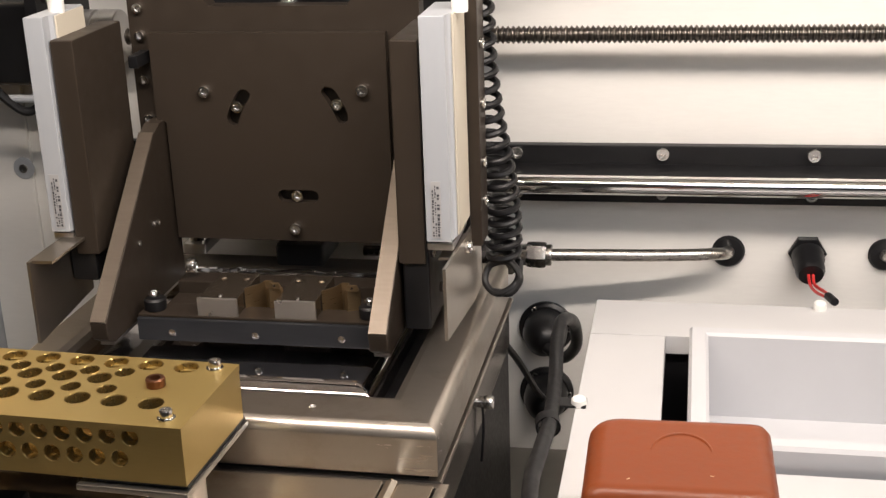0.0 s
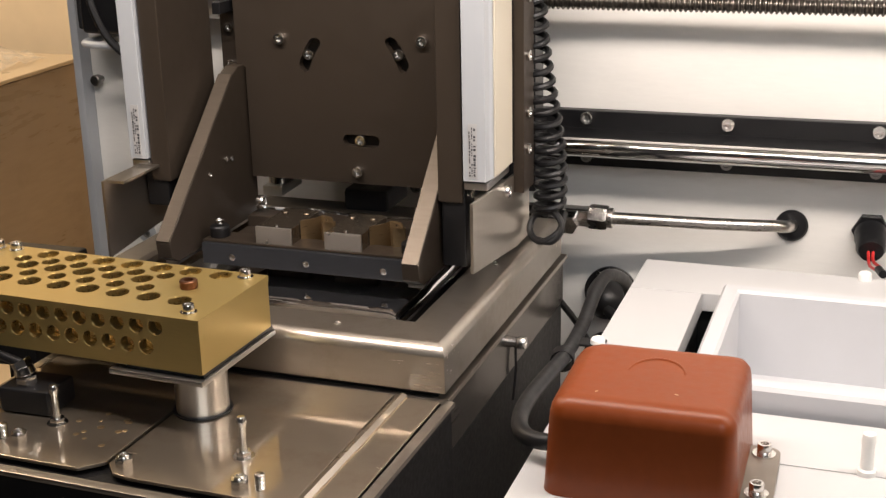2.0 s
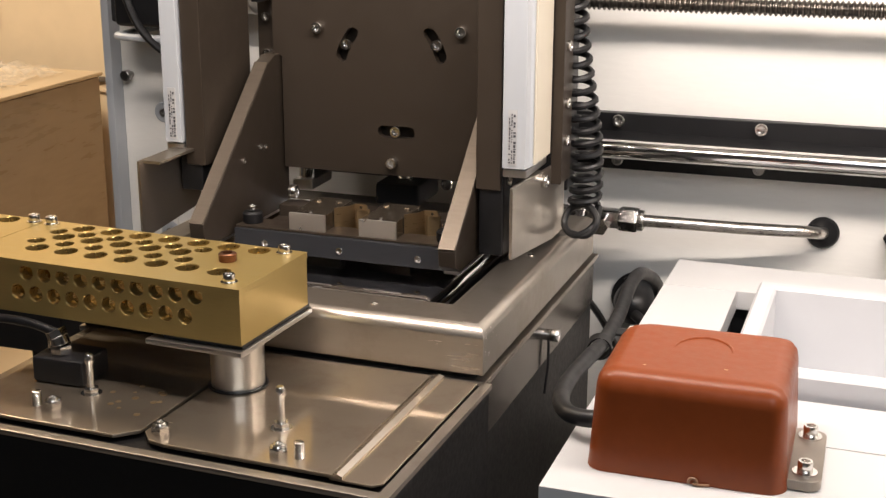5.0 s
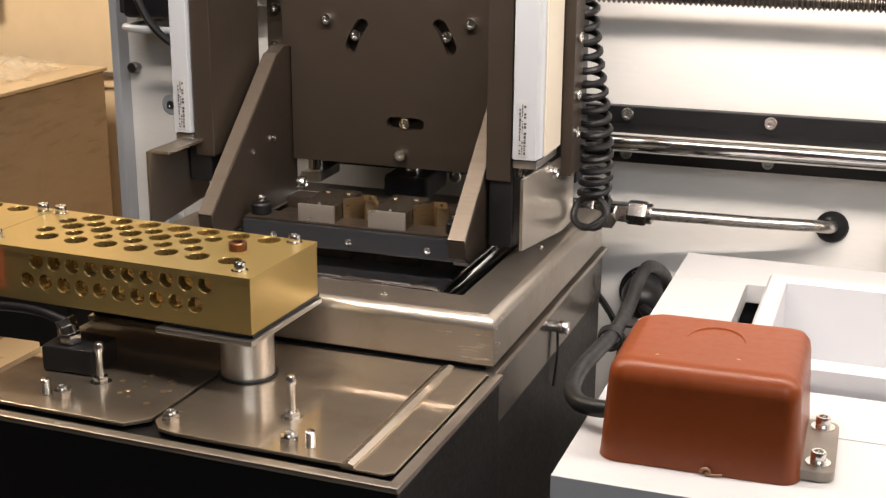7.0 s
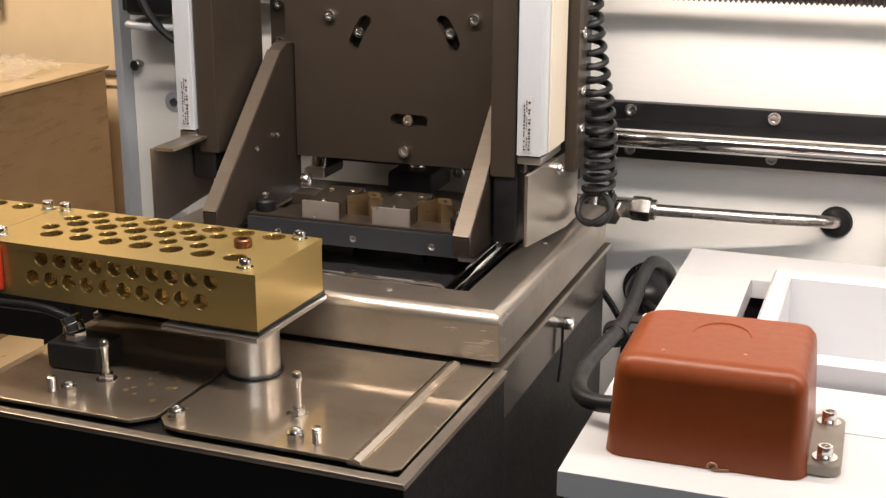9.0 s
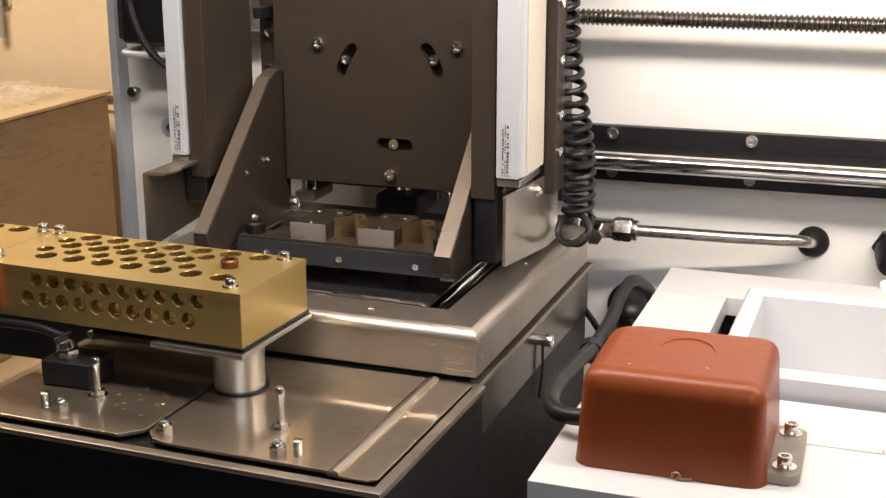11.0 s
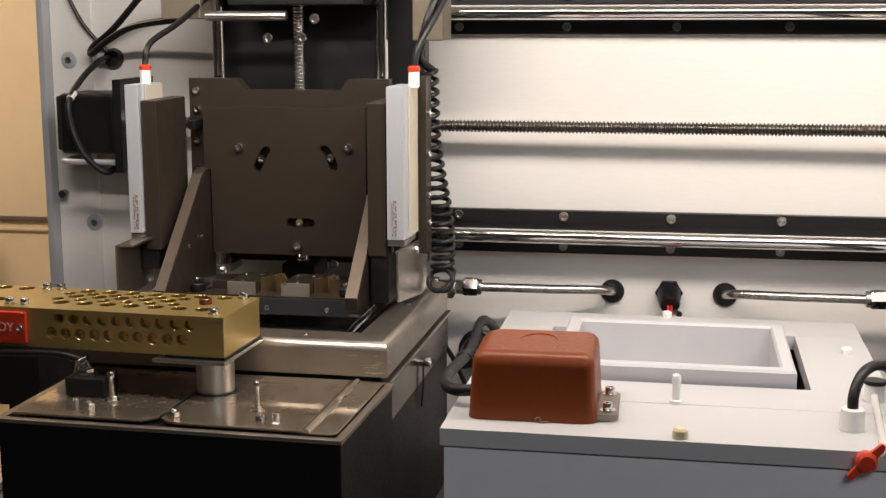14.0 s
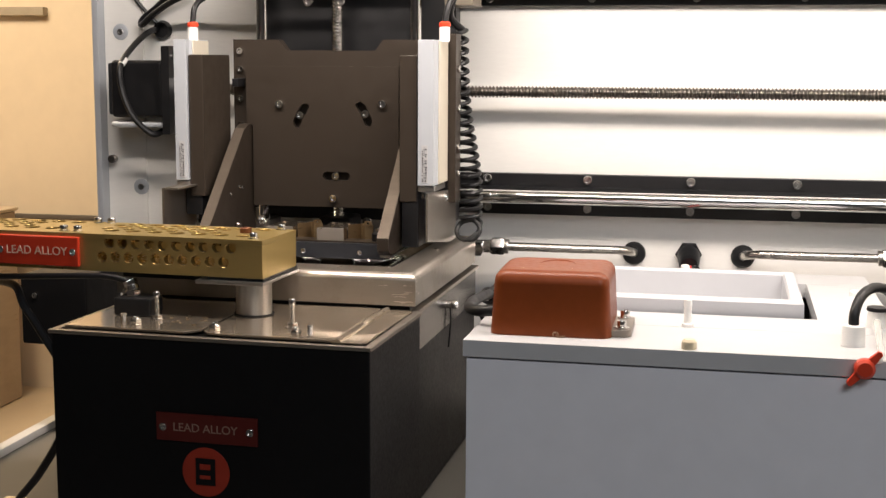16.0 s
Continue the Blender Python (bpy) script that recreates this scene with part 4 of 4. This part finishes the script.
part("right_strip", prism([(-0.036, 0.0115), (-0.015, 0.0115), (-0.0095, 0.017), (-0.0095, 0.194), (-0.036, 0.194)], "z", 1.0405, 1.0425, 0.0006), LID, bx)
part("left_cover", prism([(-0.346, 0.0150), (-0.209, 0.0150), (-0.1955, 0.029), (-0.1955, 0.190), (-0.344, 0.193)], "z", 1.0405, 1.0435, 0.0008), LID, bx, "worn stainless cover sheet")
part("front_lip", box(-0.357, 0.0, -0.0015, 0.005, 1.0375, 1.0412, 0.0010), STEEL, bx)
for x, y in ((-0.0893, 0.0281), (-0.1805, 0.0300), (-0.2749, 0.0385)):
    part("nut", hexa((x, y, 1.0435), (0, 0, 1), 0.0066, 0.006), SCREW, bx)
    screw(bx, (x, y, 1.0485), (0, 0, 1), 0.0038, 0.003)
for x, y in ((-0.0740, 0.0285), (-0.2880, 0.0375)):
    part("threaded_stud", thread((x, y, 1.0435), (x, y, 1.0555), 0.0036, 0.0013, 10), SCREW, bx)
for x, y in ((-0.1070, 0.0660), (-0.2650, 0.0700)):
    part("nut", hexa((x, y, 1.0435), (0, 0, 1), 0.0058, 0.005), SCREW, bx)
    part("washer", lathe([(0.003, 0), (0.0078, 0), (0.0078, 0.0008), (0.003, 0.0008)], (x, y, 1.0436), (0, 0, 1), 18), SCREW, bx)
    part("nipple", lathe([(0, 0), (0.0031, 0), (0.0027, 0.012), (0.0027, 0.022), (0.0037, 0.024), (0.0037, 0.028), (0.0026, 0.030), (0, 0.0302)], (x, y, 1.0445), (0, 0, 1), 14), SCREW, bx, "slim steel nipple")
for k in range(12):
    a, rr = random.uniform(-0.262, -0.208), random.uniform(0.0012, 0.0030)
    part("solder_splash", lathe([(0, 0.0003), (rr * 0.8, 0.0003), (rr, 0)], (a, random.uniform(0.045, 0.095), 1.0437), (0, 0, 1), 7), WARM_STEEL, bx)
PX, PY = -0.3215, -0.562
ped = thing("pedestal", "turned aluminium pedestal under the gold block", "pedestal", (PX, PY, 1.0435))
part("column", lathe([(0, 0), (0.0195, 0), (0.020, 0.001), (0.020, 0.0370), (0.019, 0.0378), (0, 0.0378)], (PX, PY, 1.0437), (0, 0, 1), 40), ALU, ped)
part("seal", lathe([(0.0195, 0), (0.0225, 0), (0.0225, 0.0012), (0.0195, 0.0012)], (PX, PY, 1.0437), (0, 0, 1), 40), BLACK, ped)

# labels on the box front
RED_SHADED = mat("shaded_red_label", (0.085, 0.011, 0.008), 0.35, 0, 0.08, 60)
lb = thing("lead_alloy_sign", "red engraved sign on the black box, shade in its colour", "sign", (-0.338, -0.6625, 0.948))
part("plate", box(-0.394, -0.281, -0.6645, -0.662, 0.933, 0.963, 0.0008), RED_SHADED, lb)
text_part("LEAD ALLOY", 0.0126, lb, Matrix.Translation((-0.339, -0.6647, 0.948)) @ pose(0, 0, 0, 90, 0, 0), mat("shaded_letter", (0.26, 0.16, 0.12), 0.5))
for x in (-0.386, -0.289):
    screw(lb, (x, -0.6645, 0.948), (0, -1, 0), 0.0040, 0.002)
bd = thing("round_badge", "round red badge with a dark emblem on the black box", "badge", (-0.337, -0.6625, 0.900))
part("disc", lathe([(0, 0), (0.0262, 0), (0.0265, 0.0008), (0.0258, 0.0012), (0, 0.0012)], (-0.337, -0.662, 0.900), (0, -1, 0), 44), BADGE, bd)
part("emblem", box(-0.348, -0.326, -0.6645, -0.6632, 0.886, 0.915, 0.0006), BOXBLACK, bd)
part("emblem_bar", box(-0.343, -0.331, -0.6655, -0.6645, 0.893, 0.897, 0.0004), BADGE, bd)
part("emblem_bar", box(-0.343, -0.331, -0.6655, -0.6645, 0.903, 0.909, 0.0004), BADGE, bd)

settle(lb, (0.0065, -0.0235, -0.0035), -2.5, (-0.338, -0.662, 0))
settle(bd, (0.004, -0.0235, -0.002), -2.5, (-0.338, -0.662, 0))

# cable block on the cover
cb = thing("cable_block", "black plastic terminal block with a steel cable gland", "terminal block", (-0.436, -0.585, 1.0435))
part("body", box(-0.460, -0.416, -0.602, -0.566, 1.0436, 1.0640, 0.003), BLACK, cb)
part("gland_nut", hexa((-0.441, -0.590, 1.0645), (0, 0, 1), 0.0085, 0.007), CHROME, cb, "chromed gland nut")
part("gland_body", lathe([(0, 0), (0.0072, 0), (0.0075, 0.001), (0.0068, 0.006), (0, 0.007)], (-0.441, -0.590, 1.0715), (-0.3, 0, 0.95), 18), CHROME, cb)
part("gland_cap", hexa((-0.443, -0.590, 1.077), (-0.4, 0, 0.9), 0.0078, 0.006), CHROME, cb)
screw(cb, (-0.452, -0.583, 1.064), (0, 0, 1), 0.0045, 0.007)
settle(cb, (-0.009, -0.006, 0))
hc = thing("heater_cable", "thick black cable running to the terminal block", "cable", (-0.5, -0.58, 1.08))
part("sheath", hose([(-0.75, -0.52, 1.045), (-0.68, -0.55, 1.070), (-0.60, -0.575, 1.078), (-0.53, -0.585, 1.083), (-0.475, -0.588, 1.085), (-0.444, -0.590, 1.080)], 0.0035, 12), RUBBER, hc)
settle(hc, (-0.009, -0.006, 0))
lc = thing("loop_cable", "black cable hanging down beside the pump box", "cable", (-0.57, -0.58, 0.80))
part("sheath", hose([(-0.66, -0.52, 1.062), (-0.610, -0.565, 1.064), (-0.592, -0.58, 1.045), (-0.572, -0.58, 1.015), (-0.545, -0.575, 0.960), (-0.552, -0.575, 0.900), (-0.585, -0.57, 0.845), (-0.62, -0.56, 0.806)], 0.0048, 10), RUBBER, lc)
part("lug", box(-0.640, -0.612, -0.568, -0.552, 0.800, 0.806, 0.001), SCREW, lc)
bb = thing("junction_box", "black junction box standing behind the pump box", "junction box", (-0.68, -0.275, 0.8))
part("body", box(-0.737, -0.641, -0.33, -0.22, 0.940, 1.036, 0.004), BLACK, bb)
part("stand", box(-0.700, -0.660, -0.30, -0.25, 0.80, 0.950, 0.002), BLACK, bb)
screw(bb, (-0.715, -0.33, 1.008), (0, -1, 0), 0.004, 0.003)
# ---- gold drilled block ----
BRASS_SHADED = mat("shaded_gold_bore", (0.38, 0.27, 0.10), 0.30, 0.85, 0.10, 300, bump=0.1)
def gold_parts(x0, x1, tops, fronts, sx):
    """Shell of drilled plates, bored both from above and from the front."""
    D, H = 0.100, 0.042
    bk = thing("drilled_block", "gold anodised block drilled with rows of round holes", "drilled block", (-0.298, -0.600, 1.0895), -3.6, True, group="gold blocks")
    part("top_plate", drilled(rect(x0 - 0.0004, x1 + 0.0004, -0.0004, D + 0.0004), [circle(x, y, r, 22) for x, y, r in tops], "z", H - 0.0047, H), BRASS, bk)
    part("front_plate", drilled(rect(x0, x1, 0, H - 0.0050), [circle(x, z, r, 20) for x, z, r in fronts], "y", 0.0, 0.006), BRASS, bk)
    part("rear_plate", box(x0, x1, D - 0.006, D, 0, H - 0.0050), BRASS, bk)
    for a in (x0, x1 - 0.006):
        part("end_plate", box(a, a + 0.006, 0.006, D - 0.006, 0, H - 0.0050), BRASS, bk)
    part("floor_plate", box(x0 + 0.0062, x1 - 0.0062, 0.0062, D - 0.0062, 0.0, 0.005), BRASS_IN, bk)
    def bore(at, axis, r, depth, material):
        key = ("bore", r, depth)
        if key not in SCREW_MESH:
            SCREW_MESH[key] = finish(lathe([(r + 0.0004, -0.00015), (r - 0.0002, 0.0006), (r - 0.0002, depth), (r + 0.0006, depth)], seg=20), "bore", material)
        ob = part("bore", SCREW_MESH[key], material, bk)
        ob.matrix_basis = Matrix.Translation(at) @ aim(axis)

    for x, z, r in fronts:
        bore((x, 0, z), (0, 1, 0), r, 0.0085, BRASS_SHADED)
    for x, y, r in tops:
        bore((x, y, H), (0, 0, -1), r, 0.0110, BRASS_SHADED)
    for x, y in sx:
        part("washer", lathe([(0.003, 0), (0.0062, 0), (0.0062, 0.001), (0.003, 0.001)], (x, y, H), (0, 0, 1), 16), SCREW, bk)
        screw(bk, (x, y, H + 0.0008), (0, 0, 1), 0.0046, 0.0058)
    return bk


def top_pattern(off, count):
    tops = []
    for i in range(count):
        tops += [(off - 0.027 * i, 0.0895, 0.0088), (off - 0.027 * i, 0.0315, 0.0088)]
        if i >= 1:
            tops.append((off - 0.0135 - 0.027 * i, 0.0750, 0.0070))
            tops.append((off - 0.0135 - 0.027 * i, 0.0475, 0.0070))
        if i >= 2:
            tops.append((off - 0.027 * i, 0.0635, 0.0086))
    return tops


fr = [(-0.0365 - 0.0163 * i, 0.0325, 0.0061) for i in range(10)] + [(-0.0455 - 0.0163 * i, 0.0165, 0.0061) for i in range(10)]
gb = gold_parts(-0.2400, 0.0, top_pattern(-0.0350, 7), fr, ((-0.0150, 0.0120), (-0.0140, 0.0910), (-0.230, 0.0910), (-0.230, 0.0140)))
part("copper_plug", lathe([(0.0035, 0), (0.0066, 0), (0.0069, 0.001), (0.0069, 0.0056), (0.0062, 0.0064), (0.0038, 0.0064), (0.0035, 0.001)], (-0.0435, 0.0575, 0.042), (0, 0, 1), 20), COPPER, gb, "small copper bush")
gold_parts(-0.486, -0.2415, top_pattern(-0.272, 7), [], ((-0.2475, 0.0910), (-0.2475, 0.0140)))
gs = thing("block_label", "red engraved label screwed to the gold block", "label", (-0.298, -0.600, 1.0895), -3.6, True)
part("plate", box(-0.3230, -0.2185, -0.0062, -0.0003, 0.004, 0.038, 0.002), RED, gs)
text_part("LEAD ALLOY", 0.0135, gs, Matrix.Translation((-0.271, -0.0064, 0.0210)) @ pose(0, 0, 0, 90, 0, 0), LETTER)
for x in (-0.2250, -0.3165):
    screw(gs, (x, -0.0062, 0.0210), (0, -1, 0), 0.0040, 0.002)
sb = thing("block_support", "aluminium support plate with a black gasket under the gold block", "support plate", (-0.298, -0.600, 1.0777), -3.6, True)
part("gasket", box(-0.066, 0.0, 0.002, 0.103, 0.0086, 0.0118, 0.0004), BLACK, sb)
part("plate", box(-0.078, 0.002, -0.004, 0.104, 0.0040, 0.0084, 0.001), ALU, sb)
part("rear_beam", box(-0.20, -0.08, 0.06, 0.10, -0.004, 0.0118, 0.001), BLACK, sb)

# ---- flux tank ----
T = (-0.0675, -0.654, 1.045)
tk = thing("flux_tank", "white plastic flux tank with a framed opening", "tank", T, -1.0, True)
W, D = 0.440, 0.516
part("body", drilled(rect(0.004, W - 0.004, 0.001, D - 0.004), [rect(0.056, 0.372, 0.179, 0.446)], "z", -0.245, -0.0195), TANKBODY, tk, "white tank body, light on its front put into the colour")
part("inner_liner", drilled(rect(0.0565, 0.3715, 0.1795, 0.4455), [rect(0.062, 0.366, 0.186, 0.440)], "z", -0.20, -0.0195), BLACK, tk, "black ring standing for shade under the lid opening")
OX0, OX1, OY0, OY1 = 0.067, 0.360, 0.193, 0.433
part("lid_front_strip", box(0.0, W, 0.0, 0.1185, -0.0175, 0.0, 0.0008), WHITE, tk, "white front strip of the lid")
part("lid", prism([(0.0, 0.1195), (W, 0.1195), (W, OY1), (OX1, OY1), (OX1, OY0), (OX0, OY0), (OX0, OY1), (0.0, OY1)], "z", -0.0175, 0.0, 0.0008), WHITE, tk, "white lid plate round the opening")
part("lid_rear_strip", box(0.0, W, OY1 + 0.001, D, -0.0175, 0.0, 0.0008), WHITE, tk, "white rear strip of the lid")
part("tank_floor", box(0.063, 0.365, 0.187, 0.439, -0.12, -0.11), BLACK, tk)
BX0, BX1, BY0, BY1 = 0.0875, 0.345, 0.201, 0.418


def tray():
    """An open-topped plastic tray with thick walls and rounded lips."""
    b = bmesh.new()
    lv = [(0, -0.085), (0, 0.0135), (0, 0.0145), (0.0025, 0.0175), (0.0035, 0.0175), (0.0125, 0.0175), (0.0135, 0.0175), (0.0160, 0.0150), (0.0170, -0.060)]
    rings = []
    for d, z in lv:
        rings.append([b.verts.new(p) for p in ((BX0 + d, BY0 + d, z), (BX1 - d, BY0 + d, z), (BX1 - d, BY1 - d, z), (BX0 + d, BY1 - d, z))])
    for a, c in zip(rings, rings[1:]):
        for k in range(4):
            b.faces.new((a[k], a[(k + 1) % 4], c[(k + 1) % 4], c[k]))
    b.faces.new(rings[0][::-1])
    b.faces.new(rings[-1])
    return b


part("basin", tray(), BASIN, tk, "white open basin")
part("basin_step", box(BX0 + 0.0171, BX1 - 0.0171, BY0 + 0.0171, BY0 + 0.032, -0.0595, -0.050, 0.001), BASIN, tk)
pp = thing("nylon_post", "translucent white nylon post standing on the tank lid", "post", (0.137, -0.517, 1.045))
part("stem", lathe([(0, 0), (0.0062, 0), (0.0062, 0.004), (0.0042, 0.005), (0.0042, 0.022), (0.0048, 0.024), (0.0040, 0.030), (0, 0.032)], (0.137, -0.512, 1.0445), (0, 0, 1), 18), PALE, pp)
settle(pp, (0.018, -0.025, 0))
nk = thing("nylon_bolt", "yellowed nylon bolt at the front edge of the tank", "bolt", (0.135, -0.618, 1.045))
part("cap", lathe([(0, 0), (0.0072, 0), (0.0076, 0.002), (0.0072, 0.008), (0.005, 0.0105), (0, 0.011)], (0.135, -0.618, 1.0446), (0, 0, 1), 18), YELLOWED, nk)
settle(nk, (0.023, -0.030, 0))
for x, y in ((0.147, -0.147), (-0.060, -0.368), (0.352, -0.305)):
    k = thing("nylon_bolt", "small white nylon bolt on the tank edge", "bolt", (x, y, 1.045), group="nylon bolts")
    part("head", lathe([(0, 0), (0.0062, 0), (0.0064, 0.002), (0.0060, 0.0065), (0.0045, 0.008), (0, 0.008)], (x, y, 1.0446), (0, 0, 1), 18), PALE, k)
pg = thing("hose_plug", "white plug with a black hose on the tank lid", "hose plug", (0.295, -0.563, 1.045))
part("plug", lathe([(0, 0), (0.0113, 0), (0.0116, 0.001), (0.0108, 0.021), (0.0097, 0.022), (0, 0.022)], (0.2955, -0.563, 1.0442), (0, 0, 1), 26), PALE, pg)
part("hose", hose([(0.2955, -0.563, 1.060), (0.296, -0.560, 1.078), (0.304, -0.545, 1.093), (0.318, -0.525, 1.098), (0.334, -0.505, 1.092), (0.346, -0.485, 1.074), (0.360, -0.46, 1.050), (0.385, -0.42, 1.000), (0.40, -0.40, 0.93)], 0.0052, 12), RUBBER, pg, "black corrugated hose")
settle(pg, (0.023, -0.034, 0))
vc = thing("vent_cap", "white screw cap with a black sealing ring on the tank lid", "cap", (0.354, -0.495, 1.045))
part("cap", lathe([(0, 0), (0.0105, 0), (0.0110, 0.001), (0.0105, 0.016), (0.0095, 0.018), (0, 0.018)], (0.354, -0.495, 1.0447), (0, 0, 1), 24), PALE, vc)
part("seal_ring", lathe([(0, 0), (0.0112, 0), (0.0118, 0.001), (0.0112, 0.004), (0, 0.004)], (0.354, -0.495, 1.0628), (0, 0, 1), 24), RUBBER, vc, "black rubber ring")
ct = thing("clear_tube", "translucent plastic drain tube lying over the tank lid", "tube", (0.345, -0.58, 1.049))
part("tube", hose([(0.3525, -0.507, 1.052), (0.349, -0.545, 1.0490), (0.344, -0.600, 1.0488), (0.339, -0.645, 1.0488), (0.335, -0.664, 1.046)], 0.0040, 12), TUBE, ct)
wk = thing("wing_knob", "red plastic wing knob on the tank front", "wing knob", (0.291, -0.640, 1.034))
part("hub", lathe([(0, 0), (0.009, 0), (0.0098, 0.002), (0.0098, 0.010), (0.007, 0.013), (0, 0.0135)], (0.291, -0.638, 1.034), (0, -1, 0), 22), REDKNOB, wk)
for s in (1, -1):
    w = prism([(0.005 * s, -0.0045), (0.021 * s, -0.003), (0.0225 * s, 0.0), (0.021 * s, 0.003), (0.005 * s, 0.0045)], "y", -0.009, -0.003, 0.001)
    w.transform(Matrix.Translation((0.291, -0.638, 1.034)) @ pose(0, 0, 0, 0, -48, 0))
    part("wing", w, REDKNOB, wk)
settle(wk, (0.031, -0.024, 0.004), -1.0, (0.291, -0.638, 0))
cl = thing("cable_clamp", "black P-clip fixing the sensor cable", "cable clamp", (-0.08, -0.36, 1.04))
part("strap", lathe([(0.0082, -0.005), (0.0098, -0.005), (0.0098, 0.005), (0.0082, 0.005), (0.0082, -0.005)], (-0.0935, -0.392, 1.046), (-0.15, 0.9, 0.1), 20), RUBBER, cl)
part("tongue", box(-0.088, -0.066, -0.362, -0.346, 1.0452, 1.0475, 0.0008), RUBBER, cl)

settle(cl, (0.012, -0.012, 0))

# ---- orange sensor housing ----
og = thing("sensor_housing", "orange moulded rubber housing bolted on the white tank", "sensor housing", (0.0, -0.555, 1.045))


def housing():
    b = bmesh.new()
    lv = [(0.0, 1.0453), (0.0005, 1.050), (0.0034, 1.098), (0.0036, 1.100), (0.0046, 1.105), (0.008, 1.1095), (0.013, 1.1115), (0.016, 1.1118), (0.018, 1.1118)]
    x0, x1, y0, y1, R = -0.062, 0.064, -0.6055, -0.4900, 0.013
    rings = []
    for d, z in lv:
        ring = []
        for cx, cy, a0 in ((x1 - R, y1 - R, 0), (x0 + R * 1.7, y1 - R * 1.7, 90), (x0 + R, y0 + R, 180), (x1 - R, y0 + R, 270)):
            rad = (R * 1.7 if a0 == 90 else R) - d * 0.6
            for k in range(6):
                a = radians(a0 + 18 * k)
                ox, oy = (d * 0.4 * (1 if cx > 0 else -1)), (d * 0.4 * (1 if cy > -0.55 else -1))
                ring.append(b.verts.new((cx - ox + rad * math.cos(a), cy - oy + rad * math.sin(a), z)))
        rings.append(ring)
    n = len(rings[0])
    for a, c in zip(rings, rings[1:]):
        for k in range(n):
            b.faces.new((a[k], a[(k + 1) % n], c[(k + 1) % n], c[k]))
    b.faces.new(rings[0][::-1])
    b.faces.new(rings[-1])
    return b


part("shell", housing(), ORANGE, og, smooth=50)
arc = [(0.002 + 0.0190 * math.cos(a), -0.546 + 0.0250 * math.sin(a), 1.1100 + 0.0016 * math.sin(a) ** 0.35) for a in np.linspace(radians(2), radians(178), 22)]
part("raised_arc", hose(arc, 0.0013, 8, smooth=False), ORANGE, og, "moulded crescent ridge")
SEALANT = mat("dirty_sealant", (0.28, 0.15, 0.085), 0.5, 0, 0.2, 150, bump=0.2)
part("flash", hose([(0.0045, -0.6062, 1.0462), (0.0055, -0.6070, 1.0495), (0.0085, -0.6070, 1.0500), (0.0100, -0.6072, 1.0480), (0.0080, -0.6075, 1.0464), (0.0120, -0.6066, 1.0460), (0.0175, -0.6060, 1.0464)], 0.0010, 6), SEALANT, og, "curl of squeezed-out sealant")
for x, y, z, a in ((-0.030, -0.583, 1.1121, 40), (0.020, -0.575, 1.1121, -20), (-0.046, -0.598, 1.1035, 70)):
    mark = box(-0.0012, 0.0012, -0.0003, 0.0003, 0, 0.0002, 0.0001)
    mark.transform(pose(x, y, z, 0, 0, a))
    part("scuff", mark, YELLOWED, og, "pale scuff mark")
foot = [(0.0615, -0.594)] + [(0.0755 + 0.008 * math.cos(a), -0.586 + 0.008 * math.sin(a)) for a in np.linspace(radians(-90), 0, 6)]
foot += [(0.0755 + 0.008 * math.cos(a), -0.520 + 0.008 * math.sin(a)) for a in np.linspace(0, radians(90), 6)] + [(0.0615, -0.512)]
part("bracket", prism(foot, "z", 1.0453, 1.0525, 0.0012), mat("dull_cast_foot", (0.34, 0.30, 0.26), 0.42, 0.8, 0.1, 60, bump=0.04, spots=0.2), og, "dull cast mounting foot")
for y in (-0.525, -0.581):
    part("washer", lathe([(0.003, 0), (0.0078, 0), (0.0078, 0.0012), (0.003, 0.0012)], (0.073, y, 1.0525), (0, 0, 1), 18), SCREW, og)
    screw(og, (0.073, y, 1.0537), (0, 0, 1), 0.0048, 0.007)
settle(og, (0.0160, -0.0165, 0))
sc = thing("sensor_cable", "thick black cable looping from the orange housing to the panel", "cable", (-0.09, -0.4, 1.05))
part("sheath", hose([(-0.036, -0.577, 1.064), (-0.050, -0.581, 1.062), (-0.067, -0.573, 1.060), (-0.079, -0.548, 1.058), (-0.083, -0.510, 1.057), (-0.081, -0.455, 1.054), (-0.080, -0.400, 1.048), (-0.083, -0.320, 1.043), (-0.088, -0.240, 1.045), (-0.088, -0.180, 1.040), (-0.082, -0.120, 1.012), (-0.083, -0.080, 0.97), (-0.10, -0.045, 0.94), (-0.118, -0.030, 0.945)], 0.0061, 14), RUBBER, sc)
tw = thing("thin_cable", "thin black cable strung between pot and panel socket", "cable", (-0.12, -0.1, 0.95))
part("sheath", hose([(-0.152, -0.14, 1.000), (-0.140, -0.10, 0.960), (-0.128, -0.05, 0.905), (-0.122, -0.03, 0.885)], 0.0036, 8), RUBBER, tw)

# ---- neighbouring pot at the far end ----
p2 = thing("second_pot", "stainless rim of the neighbouring solder pot", "solder pot", (0.65, -0.3, 0.80))
part("base", box(0.445, 0.80, -0.48, -0.10, 0.80, 1.036, 0.003), DARKSTEEL, p2)
part("rim", drilled(rect(0.440, 0.805, -0.49, -0.12), [rect(0.48, 0.765, -0.45, -0.16)], "z", 1.036, 1.060), STEEL, p2)
part("floor_plate", box(0.475, 0.77, -0.455, -0.155, 1.0362, 1.040), DARKSTEEL, p2)
